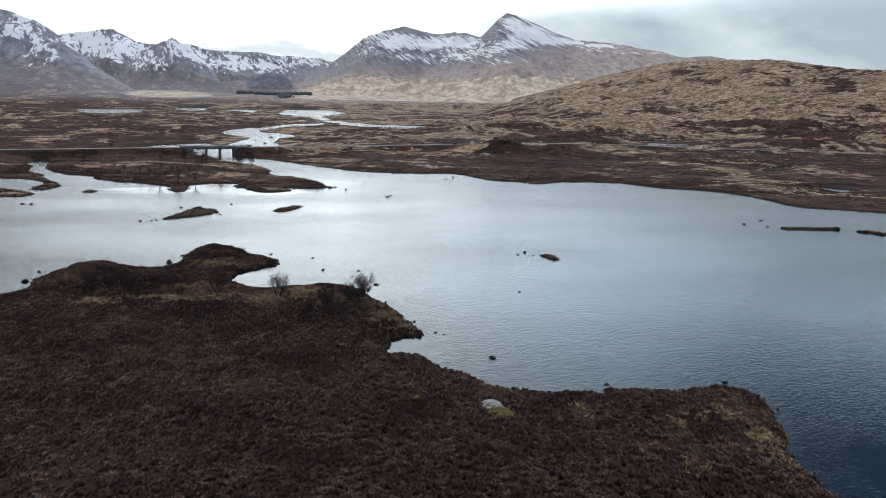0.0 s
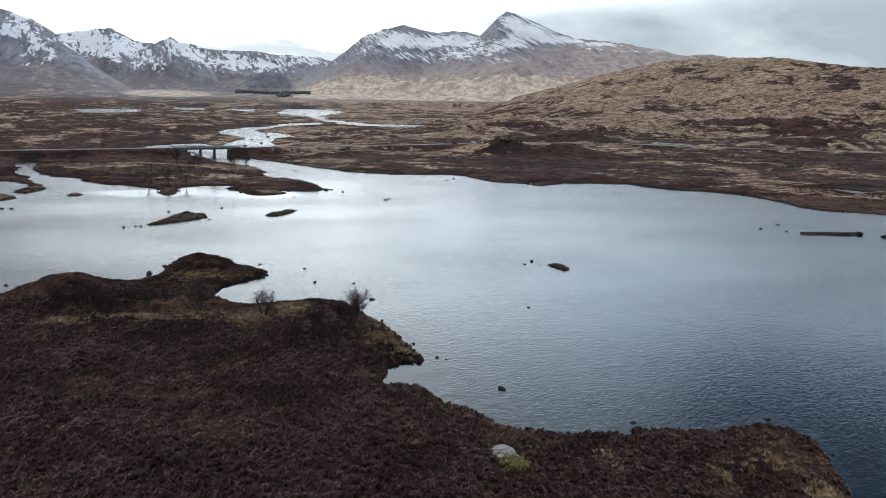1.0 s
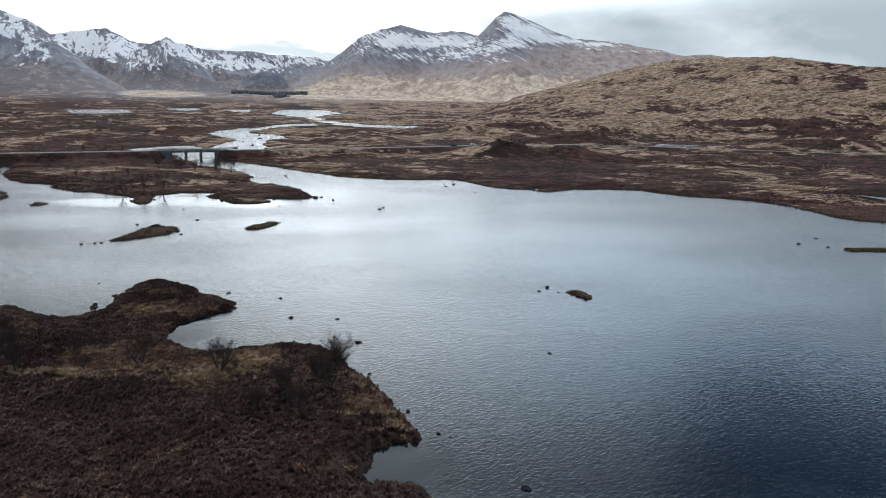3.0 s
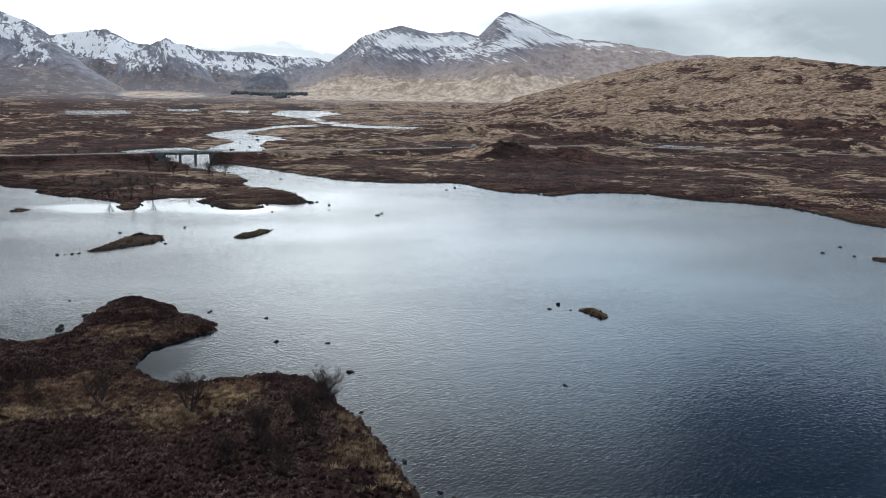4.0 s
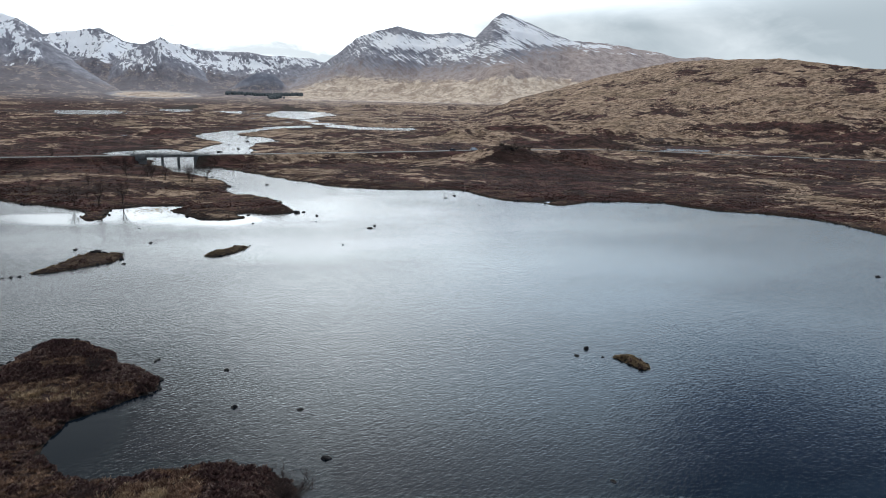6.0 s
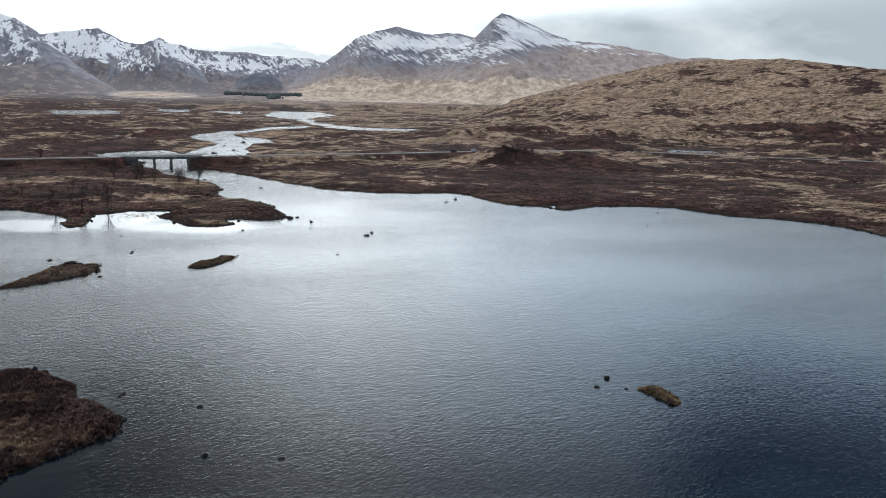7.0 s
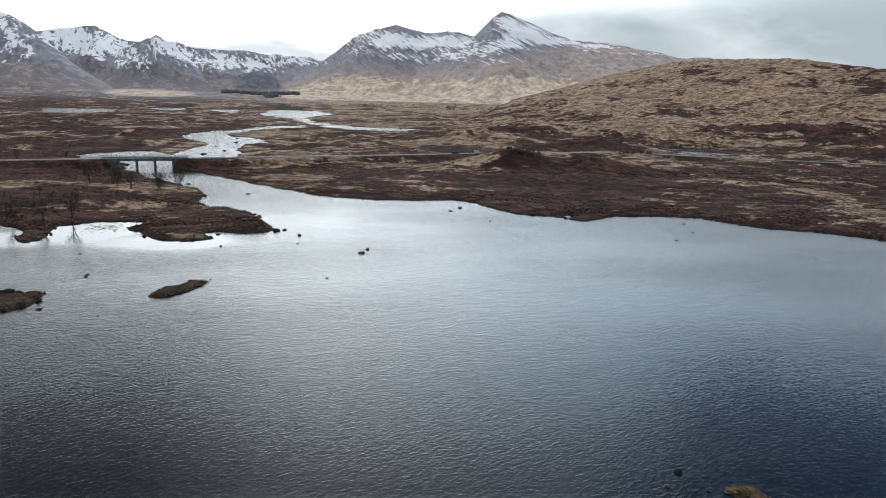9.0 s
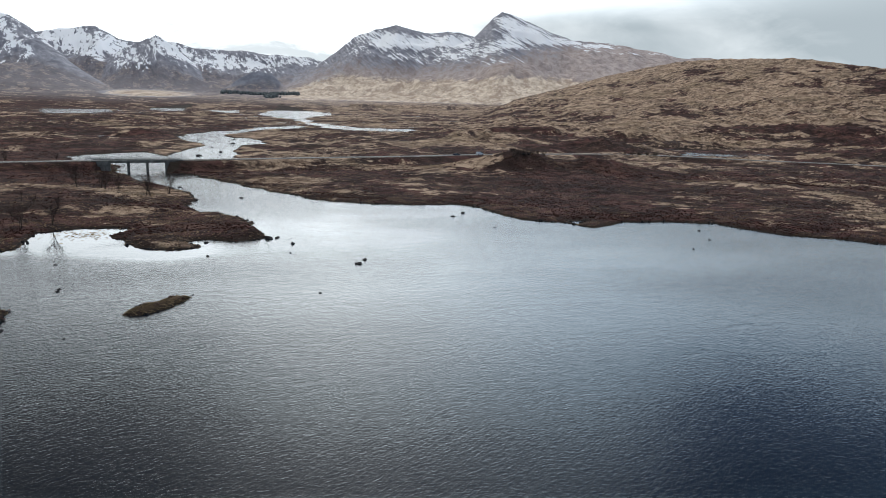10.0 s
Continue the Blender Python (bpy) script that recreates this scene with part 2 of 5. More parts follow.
def water_material():
    m, n, p = material("water")
    pos = n.position()
    ripple = n.noise(n.stretched(pos, 0.72, 1.5, 1.0, 47), 1.6, 2.5, 0.5, 0.9)
    cross = n.noise(n.stretched(pos, 0.8, 1.3, 1.0, 5), 2.4, 2.0, 0.5, 0.6)
    gust = n.noise(n.stretched(pos, 0.5, 1.0, 1.0, 8), 0.02, 3.0, 0.5)
    p.inputs["Base Color"].default_value = (0.004, 0.008, 0.013, 1)
    p.inputs["IOR"].default_value = 1.33
    calm = n.attr("calm")
    n.link(n.math("MULTIPLY", n.ramp(gust, 0.35, 0.65, 0.12, 0.19), n.math("SUBTRACT", 1.0, n.math("MULTIPLY", n.math("MAXIMUM", calm, n.math("MULTIPLY", n.math("MAXIMUM", calm, -1.0), -0.4)), 0.75))), p.inputs["Roughness"])
    span = n.node("ShaderNodeSeparateXYZ")
    n.link(pos, span.inputs[0])
    swell = n.noise(n.stretched(pos, 0.6, 1.4, 1.0, 22), 0.5, 2.0, 0.5, 0.5)
    waves = n.math("ADD", n.math("ADD", ripple, n.math("MULTIPLY", swell, n.ramp(span.outputs[1], 150.0, 300.0, 0.35, 2.4))), n.math("MULTIPLY", cross, 0.6))
    waves = n.math("MULTIPLY", waves, n.math("MULTIPLY", n.ramp(gust, 0.30, 0.70, 0.65, 1.25), n.math("SUBTRACT", 1.0, n.math("MULTIPLY", calm, 0.9))))
    bump(n, p, waves, 1.0, 0.040)
    # wind chop, which tilts each small facet of the surface
    chop = n.node("ShaderNodeTexNoise")
    n.link(n.stretched(pos, 0.8, 1.3, 1.0, 40), chop.inputs["Vector"])
    chop.inputs["Scale"].default_value, chop.inputs["Detail"].default_value = 2.2, 2.0
    tilt = n.node("ShaderNodeVectorMath", operation="SUBTRACT")
    n.link(chop.outputs["Color"], tilt.inputs[0])
    tilt.inputs[1].default_value = (0.5, 0.5, 0.5)
    flat = n.node("ShaderNodeVectorMath", operation="MULTIPLY")
    n.link(tilt.outputs[0], flat.inputs[0])
    flat.inputs[1].default_value = (1, 1, 0)
    steep = n.node("ShaderNodeVectorMath", operation="SCALE")
    n.link(flat.outputs[0], steep.inputs[0])
    windy = n.math("MULTIPLY", n.math("SUBTRACT", 1.0, n.math("MAXIMUM", calm, 0.0)), 0.08)
    n.link(n.math("ADD", windy, n.math("MULTIPLY", n.math("MAXIMUM", n.math("MULTIPLY", calm, -1.0), 0.0), 0.26)), steep.inputs[3])
    total = n.node("ShaderNodeVectorMath", operation="ADD")
    n.link(p.inputs["Normal"].links[0].from_socket, total.inputs[0])
    n.link(steep.outputs[0], total.inputs[1])
    unit = n.node("ShaderNodeVectorMath", operation="NORMALIZE")
    n.link(total.outputs[0], unit.inputs[0])
    n.link(unit.outputs[0], p.inputs["Normal"])
    return m


def tuft_material(name, low, high, rough=0.95):
    m, n, p = material(name)
    rnd = n.node("ShaderNodeNewGeometry").outputs["Random Per Island"]
    pos = n.position()
    bush, stand = n.noise(pos, 1.3, 3.0, 0.6, 0.3), n.noise(pos, 0.16, 4.0, 0.6)
    f = n.math("ADD", n.ramp(bush, 0.42, 0.68, -0.02, 0.72), n.math("MULTIPLY", n.math("POWER", rnd, 2.0), 0.42))
    f = n.math("MULTIPLY", f, n.ramp(stand, 0.36, 0.62, 0.45, 1.1), clamp=True)
    n.link(n.mix(f, low, high), p.inputs["Base Color"])
    p.inputs["Roughness"].default_value = rough
    p.inputs["Specular IOR Level"].default_value = 0.12
    return m


def heather_material(name, wood, brown, pale):
    """Dark towards the stem, brown above and, on some bushes, pale at the tips."""
    m, n, p = material(name)
    rnd = n.node("ShaderNodeNewGeometry").outputs["Random Per Island"]
    pos = n.position()
    clump, stand = n.noise(pos, 0.95, 3.0, 0.6, 0.3), n.noise(pos, 0.10, 5.0, 0.62, 0.3)
    shoot = n.mix(n.ramp(n.math("ADD", n.math("MULTIPLY", clump, 0.75), n.math("ADD", n.math("MULTIPLY", stand, 0.45), n.math("MULTIPLY", rnd, 0.10))), 0.62, 0.80), brown, pale)
    shoot = n.mix(n.ramp(stand, 0.50, 0.36, 0.0, 0.55), shoot, wood)
    n.link(n.mix(n.math("POWER", n.attr("tip"), 1.6), wood, shoot), p.inputs["Base Color"])
    p.inputs["Roughness"].default_value = 0.95
    p.inputs["Specular IOR Level"].default_value = 0.12
    return m


MOOR, WATER = moor_material(), water_material()
HEATHER = heather_material("heather", (0.052, 0.0295, 0.0262), (0.118, 0.066, 0.057), (0.36, 0.255, 0.20))
FAR_HEATHER = tuft_material("far_heather", (0.036, 0.016, 0.0135), (0.155, 0.078, 0.060))
FAR_SEDGE = tuft_material("far_sedge", (0.14, 0.092, 0.058), (0.42, 0.295, 0.185))
DULL_SEDGE = tuft_material("dull_sedge", (0.125, 0.090, 0.052), (0.36, 0.265, 0.155))
SEDGE = tuft_material("sedge", (0.11, 0.062, 0.042), (0.46, 0.30, 0.195))
STRAW = tuft_material("straw", (0.24, 0.165, 0.10), (0.80, 0.62, 0.39))
ROCK = plain("lichen_rock", (0.009, 0.009, 0.010), (0.042, 0.040, 0.040), 1.6, 0.85, 0.7, 0.06, 0.0, 0.12)
SLAB = plain("pale_lichen_slab", (0.11, 0.105, 0.098), (0.36, 0.345, 0.32), 2.2, 0.95, 0.8, 0.08)
MOSS = plain("yellow_moss", (0.06, 0.050, 0.015), (0.165, 0.135, 0.042), 3.0, 0.95, 0.8, 0.05)
BARK = plain("bark", (0.040, 0.032, 0.028), (0.11, 0.09, 0.08), 6.0, 0.9, 0.3, 0.02, 0.0, 0.1)
TWIG = plain("twig", (0.032, 0.022, 0.020), (0.085, 0.060, 0.054), 9.0, 0.95, 0.3, 0.02, 0.0, 0.05)
ASPHALT = plain("asphalt", (0.11, 0.11, 0.108), (0.19, 0.187, 0.18), 0.7, 0.8)
CONCRETE = plain("concrete", (0.075, 0.077, 0.075), (0.20, 0.20, 0.195), 0.5, 0.85)
STEEL = plain("galvanised_steel", (0.10, 0.105, 0.11), (0.19, 0.195, 0.20), 2.0, 0.6, 0.1, 0.01, 0.5)
# needle colours lightened and greyed to carry the distance haze
NEEDLE = tuft_material("needles", (0.105, 0.120, 0.125), (0.17, 0.19, 0.19))
SCRUB = tuft_material("scrub", (0.06, 0.046, 0.040), (0.17, 0.135, 0.115))

# ---- the plan: shores, read in order along the bank ----
SHORE_WEST = [(-110, 94), (-160, 100), (-215, 140), (-235, 200), (-215, 250), (-190, 278)]
SHORE_INLET = [(-172, 281), (-163, 276), (-154, 268), (-148, 254), (-147, 247), (-140, 246), (-139, 253), (-142, 264), (-149, 275), (-158, 287),
               (-165, 299), (-174, 307), (-183, 315), (-189, 330), (-204, 357), (-213, 375), (-210, 380), (-203, 364), (-188, 336), (-173, 312),
               (-162, 300), (-148, 295), (-140, 284), (-125, 276), (-114, 272), (-102, 265), (-98, 260), (-97, 253), (-92, 247), (-89, 250)]
SHORE_SPIT = [(-92, 259), (-94, 271), (-87, 277), (-76, 279.5), (-75.5, 268), (-69, 259), (-64, 254.5), (-56.5, 251), (-52, 253.5), (-50.5, 256.3), (-55.7, 261.4),
              (-53.5, 264), (-46, 263), (-40.5, 263.4), (-37, 266), (-41, 279), (-46, 290.5), (-52.5, 300), (-60, 306), (-67.5, 311), (-73, 319),
              (-76.5, 338), (-82, 352), (-88.5, 360), (-99.5, 373), (-113, 387), (-128, 406), (-139, 422)]
SHORE_POOL = [(-146, 439), (-152, 458), (-190, 488), (-202, 507), (-195, 525), (-174, 549), (-160, 532), (-150, 522), (-152, 548), (-155, 579), (-154, 613),
              (-161, 630), (-184, 662), (-206, 702), (-211, 755), (-204, 813), (-184, 835), (-184, 862), (-165, 946), (-134, 998), (-127, 950),
              (-167, 832), (-175, 761), (-166, 718), (-143, 710), (-117, 651), (-127, 622), (-123, 573), (-110, 543), (-111, 510), (-117, 480), (-112, 445)]
SHORE_NORTH = [(-115, 425), (-103, 419), (-87.5, 402), (-72, 384), (-58, 366.5), (-45, 354), (-37, 344), (-28, 339), (-14, 333.5), (1.7, 333), (13.7, 336), (23, 330),
               (26, 320), (31, 307), (38, 302.5), (46, 299), (50, 294.5), (54, 291), (60, 297.5), (66.5, 303.5), (80, 305), (93, 303), (99, 294),
               (106, 284), (119, 278), (130.5, 270), (135.5, 256), (135, 237), (140, 227), (151, 221), (162, 216.5)]
SHORE_EAST = [(200, 205), (240, 170), (245, 100), (205, 20), (130, -25), (80, 0), (57, 14), (44, 28)]
SHORE_CAPE = [(37, 39.5), (36.7, 42.2), (36.8, 45.2), (36.6, 47.1), (36.8, 48.5), (38.2, 50.9), (39.7, 54.1), (39.8, 56.2), (40.2, 59.2), (40.6, 61.6), (39.8, 63.2), (38.1, 64.4),
              (35.7, 64.4), (34.2, 63.7), (31.4, 63.3), (28.1, 63.6), (23.4, 63.7), (22.5, 62.3), (21, 62.6), (17.6, 62.6), (15, 63.1), (11.6, 63.8), (8.9, 65.4), (7.6, 67.1),
              (6.1, 68.8), (4, 69.7), (2.7, 71.1), (2.1, 72.5), (1, 74.4), (-0.4, 75.3), (-2.4, 75.4), (-3.6, 74.8)]
SHORE_SLOT = [(-4.4, 76.4), (-3.9, 78.2), (-3.8, 80.9), (-2.7, 81.9), (-2.1, 82.8), (0.5, 82.8), (1.8, 83.2), (1.2, 85.2), (-0.2, 87), (-2, 91.4), (-4.4, 96.5), (-7.3, 101.2), (-9, 104.6),
              (-10.9, 107.4), (-12, 109), (-13.4, 110.2), (-16.6, 111.4), (-19.5, 110.8), (-23, 110.4), (-24.8, 109), (-27.6, 108.6), (-30.6, 108.8)]
SHORE_COVE = [(-33.5, 111.2), (-35, 113.3), (-35.8, 115.2), (-35.9, 117.6), (-35.5, 120.7), (-34.5, 123.2), (-32.7, 124.8), (-31.2, 126.7), (-29.8, 128), (-29.4, 129), (-30.6, 132.4), (-35, 135.6),
              (-37.9, 136.8), (-39.6, 140), (-42.2, 141.8), (-44, 144.2), (-47.2, 145.6), (-50.7, 145), (-50.1, 141), (-50.6, 136.4), (-51.4, 134.8), (-49.8, 131.1), (-49.7, 127.6), (-51.5, 125.2),
              (-53.3, 123), (-56.5, 122.9), (-60.5, 125.4), (-65.4, 128.2), (-68.5, 128.5), (-69.6, 126), (-70, 121.5), (-71, 112), (-68.7, 105.3), (-72, 100.6), (-85, 97)]
LOCH = SHORE_WEST + SHORE_INLET + SHORE_SPIT + SHORE_POOL + SHORE_NORTH + SHORE_EAST + SHORE_CAPE + SHORE_SLOT + SHORE_COVE
PONDS = [
    [(-145, 1049), (-136, 1076), (-109, 1032), (-69, 966), (-8, 952), (7, 829), (-20, 876), (-67, 893), (-104, 947)],
    [(-310, 1518), (-362, 1889), (-420, 2350), (-282, 2062), (-177, 1682), (-193, 1492), (-199, 1350), (-160, 1204), (-142, 1052), (-170, 1145), (-220, 1329), (-246, 1345)],
    [(-784, 1589), (-685, 1697), (-580, 1459), (-569, 1350), (-611, 1279)],
    [(-690, 1935), (-664, 2220), (-543, 1769), (-543, 1675), (-606, 1751)],
    [(-506, 1838), (-451, 1836), (-454, 1934), (-367, 1566), (-415, 1637)],
    [(188, 670), (222, 684), (262, 690), (292, 692), (262, 681), (212, 671)],
    [(175.5, 298.6), (185.7, 295.4), (194.7, 283.6), (183.4, 274.2), (181, 286)],
    [(48.2, 301.2), (53.5, 304.3), (52, 299), (48, 296.8)],
    [(-262, 634), (-258, 646), (-254, 640)], [(-256, 650), (-252, 660), (-248, 655)],
]
ISLANDS = [
    [(-75.5, 182), (-73.5, 188), (-73, 198), (-71, 203.5), (-64, 204), (-62, 198.5), (-65, 192), (-69.5, 186)],
    [(-45.4, 202), (-45, 206), (-43.7, 208.7), (-42, 212), (-39.2, 214.2), (-38.6, 212.4), (-39.8, 207), (-41.6, 203), (-43.5, 201)],
    [(27.9, 140.2), (28.9, 140.6), (30.4, 140.8), (30.9, 140.1), (31.2, 138.9), (31.9, 137.3), (31.9, 135.7), (30.7, 135.2), (29.5, 136.2), (29.1, 137.9), (28.5, 139.1)],
    [(106.5, 182.6), (111.5, 183.6), (122.5, 182.2), (123.5, 180.7), (120.5, 179.6), (107.5, 179.2)],
    [(126.7, 178.3), (132, 178.6), (133.5, 173.5), (130.4, 172)],
    [(-157, 244), (-152, 246.5), (-141, 238), (-136.5, 232), (-138, 226.5), (-152, 227)],
    [(-123.5, 241), (-124.5, 245.5), (-120.4, 247.5), (-118.5, 244.6), (-119, 239.5)],
]
ROAD_LINE = [(-420, 285), (-330, 330), (-235, 380), (-190, 404), (-152, 425.5), (-113, 440.5), (-87, 455), (-51, 475), (0, 502), (36, 526), (80, 545), (130, 563), (163, 562), (195, 546), (215, 533),
             (252, 518), (290, 501), (360, 478), (480, 440)]
ROAD_Z = 5.3
BRIDGE = ((-151, 425.9), (-114, 440.1))
# knolls: x, y, half length, half width, turn in degrees, height
KNOLLS = [(54, 446, 16, 13, 0, 6.2), (34, 452, 22, 16, 20, 4.0), (90, 450, 28, 14, 0, 5.0), (105, 455, 20, 12, 0, 2.5), (62, 690, 40, 22, 0, 11), (150, 640, 45, 16, 0, 8), (215, 790, 50, 20, 0, 9),
          (120, 830, 60, 25, 0, 8), (-262, 600, 60, 18, 0, 3), (-240, 720, 22, 16, 0, 6), (-640, 1130, 50, 30, 0, 4), (-440, 1500, 30, 30, 0, 5),
          (-370, 1420, 30, 30, 0, 4), (-790, 1240, 60, 45, 0, 10), (-236, 352, 16, 26, -25, 4.5), (-43, 272, 7, 5, 0, 1.3), (-60, 260, 8, 4, 0, 0.8), (-105, 320, 26, 20, 0, 1.6), (-130, 390, 25, 10, 20, 2.2),
          (-12, 98, 12, 9, 0, 1.2), (-62, 112, 10, 8, 0, 1.3), (-43, 138, 8, 6, 0, 0.9), (340, 560, 80, 25, 10, 9), (235, 622, 75, 26, 0, -2.6)]


# ---- numeric helpers ----
def lattice(ix, iy, seed):
    h = (ix.astype(np.int64) * 374761393 + iy.astype(np.int64) * 668265263 + seed * 974634777) & 0x7FFFFFFF
    h = ((h ^ (h >> 13)) * 1274126177) & 0x7FFFFFFF
    return ((h ^ (h >> 16)) & 0xFFFF) / 65535.0


def value_noise(x, y, seed=0):
    ix, iy = np.floor(x), np.floor(y)
    fx, fy = x - ix, y - iy
    fx, fy = fx * fx * (3 - 2 * fx), fy * fy * (3 - 2 * fy)
    a, b = lattice(ix, iy, seed), lattice(ix + 1, iy, seed)
    c, d = lattice(ix, iy + 1, seed), lattice(ix + 1, iy + 1, seed)
    return (a + (b - a) * fx) * (1 - fy) + (c + (d - c) * fx) * fy


def fbm(x, y, octaves=5, seed=0, gain=0.5, ridged=False):
    total, amp, norm = 0.0, 1.0, 0.0
    for k in range(octaves):
        v = value_noise(x * 2**k + 17.3 * k, y * 2**k - 9.1 * k, seed + k)
        v = 1 - abs(2 * v - 1) if ridged else v
        total, norm, amp = total + amp * v, norm + amp, amp * gain
    return total / norm


def smooth(a, b, v):
    u = np.clip((v - a) / (b - a), 0, 1)
    return u * u * (3 - 2 * u)


def distance(x, y, line, closed=True):
    """Distance to a line of points; negative inside where it is closed."""
    d2, inside = np.full(x.shape, 1e12), np.zeros(x.shape, bool)
    ends = list(zip(line, line[1:] + line[:1])) if closed else list(zip(line, line[1:]))
    for (ax, ay), (bx, by) in ends:
        vx, vy = bx - ax, by - ay
        u = np.clip(((x - ax) * vx + (y - ay) * vy) / (vx * vx + vy * vy + 1e-9), 0, 1)
        d2 = np.minimum(d2, (x - ax - u * vx) ** 2 + (y - ay - u * vy) ** 2)
        if closed:
            inside ^= ((ay > y) != (by > y)) & (x < (bx - ax) * (y - ay) / (by - ay if by != ay else 1e-9) + ax)
    d = np.sqrt(d2)
    return np.where(inside, -d, d) if closed else d


def water_level(y):
    return 10 * np.clip((y - 480) / 670, 0, 1) + 7 * np.clip((y - 1300) / 700, 0, 1)


def shore_distance(x, y):
    """Metres from the nearest water's edge: positive on land."""
    sd = np.full(x.shape, 400.0)
    near = (abs(x) < 1000) & (y > -200) & (y < 2600)
    nx, ny = x[near], y[near]
    d = np.full(nx.shape, 400.0)
    for pond in [LOCH] + PONDS:
        px, py = [p[0] for p in pond], [p[1] for p in pond]
        m = (nx > min(px) - 400) & (nx < max(px) + 400) & (ny > min(py) - 400) & (ny < max(py) + 400)
        d[m] = np.minimum(d[m], distance(nx[m], ny[m], pond))
    for isle in ISLANDS:
        m = (abs(nx - isle[0][0]) < 60) & (abs(ny - isle[0][1]) < 60)
        d[m] = np.maximum(d[m], -distance(nx[m], ny[m], isle))
    far = np.clip((ny - 120) / 300, 0, 1)
    d += 0.25 * smooth(150, 120, ny)
    d -= 3.5 * np.exp(-(((nx + 158) / 26) ** 2 + ((ny - 292) / 34) ** 2)) + 3.0 * np.exp(-(((nx + 204) / 16) ** 2 + ((ny - 358) / 28) ** 2))
    d += (fbm(nx / 22, ny / 34, 4, 44) - 0.5) * (26 * smooth(700, 900, ny) + 9 * smooth(480, 560, ny) * smooth(80, -60, nx))
    d += (fbm(nx / 5, ny / 5, 3, 40) - 0.5) * (1.6 + 4 * far) + (fbm(nx / 1.3, ny / 1.3, 2, 47) - 0.5) * 0.9
    sd[near] = d
    return sd


# ranges: crest as (azimuth in degrees, rise per metre), distance, depth of the front, roughness
RANGES = [
    ([(-60, 0.07), (-45, 0.11), (-38, 0.10), (-33, 0.112), (-29.7, 0.0999), (-28.45, 0.0933), (-27.33, 0.0816), (-26.2, 0.0628), (-24.9, 0.0414), (-23.8, 0.0268), (-22, 0.008)], 3500, 900),
    ([(-32, 0.06), (-27, 0.0774), (-25.9, 0.0813), (-24.1, 0.0867), (-23.4, 0.0883), (-22.7, 0.0822), (-21.8, 0.074), (-20.5, 0.0716), (-19.4, 0.076), (-18.2, 0.0736), (-17, 0.0689), (-15, 0.0668),
      (-13.3, 0.0665), (-11.6, 0.0639), (-9.9, 0.0627), (-8.1, 0.0614), (-7.2, 0.0573), (-5, 0.045), (0, 0.03)], 4650, 1300),
    ([(-25, 0.0191), (-21.6, 0.0651), (-20.5, 0.0731), (-19.4, 0.0819), (-18.3, 0.0708), (-17.1, 0.0528), (-15.9, 0.0314), (-14, 0.015)], 4150, 800),
    ([(-11.5, 0.018), (-10.6, 0.0266), (-9, 0.0388), (-7.2, 0.0573), (-5.9, 0.0748), (-4.7, 0.0922), (-3.6, 0.0988), (-2.3, 0.1055), (-1.4, 0.1082), (0, 0.1005), (1.4, 0.098), (2.7, 0.1015),
      (3.6, 0.1003), (4.5, 0.0959), (6.4, 0.0873), (8.2, 0.0724), (12, 0.05)], 4350, 1500),
    ([(-2, 0.03), (2.3, 0.0746), (4.5, 0.0906), (5.4, 0.1061), (6.3, 0.1214), (6.9, 0.1283), (7.65, 0.1261), (9, 0.1165), (10.85, 0.1017), (12.65, 0.092), (15.3, 0.0883), (17, 0.0831), (18.7, 0.0771),
      (20.8, 0.069), (23.3, 0.0645), (25.7, 0.055), (32, 0.04), (45, 0.03)], 4000, 1700),
    ([(-14.8, 0.018), (-14.3, 0.0233), (-13.4, 0.0343), (-12.3, 0.0432), (-11.2, 0.04), (-10.3, 0.0267), (-9.8, 0.018)], 3600, 260),
    ([(19, 0.055), (20.4, 0.0675), (21.5, 0.0711), (22.5, 0.0725), (23.7, 0.0695), (26, 0.06)], 4700, 600),
]
# snow cover on the tops: azimuth, rise per metre, half width, half height, share
SNOW_WEST = [(-29.1, 0.086, 1.5, 0.0162, 0.55), (-27.9, 0.067, 1.6, 0.0133, 0.35), (-26.7, 0.062, 1.1, 0.0134, 0.2), (-28.8, 0.05, 1.2, 0.01, 0.12), (-26.1, 0.074, 0.8, 0.0068, 0.75), (-24.7, 0.073, 1.7, 0.0137, 0.85),
             (-22.3, 0.068, 1.1, 0.0112, 0.8), (-23.9, 0.06, 1.5, 0.0083, 0.6), (-21.1, 0.053, 1.4, 0.0099, 0.45), (-19.0, 0.073, 1.3, 0.01, 0.6), (-17.5, 0.061, 1.1, 0.0102, 0.6), (-15.0, 0.055, 1.8, 0.0104, 0.62),
             (-12.1, 0.054, 1.7, 0.009, 0.5), (-9.4, 0.06, 1.8, 0.0061, 0.5)]
SNOW_MIDDLE = [(-4.5, 0.081, 0.9, 0.0106, 0.4), (-3.4, 0.097, 1.2, 0.006, 0.7), (-1.8, 0.088, 1.5, 0.0106, 0.9), (0.5, 0.088, 1.8, 0.0084, 0.95), (3.2, 0.091, 1.6, 0.0077, 0.9), (-0.2, 0.071, 2.1, 0.0077, 0.4), (3.0, 0.073, 1.8, 0.0077, 0.5)]
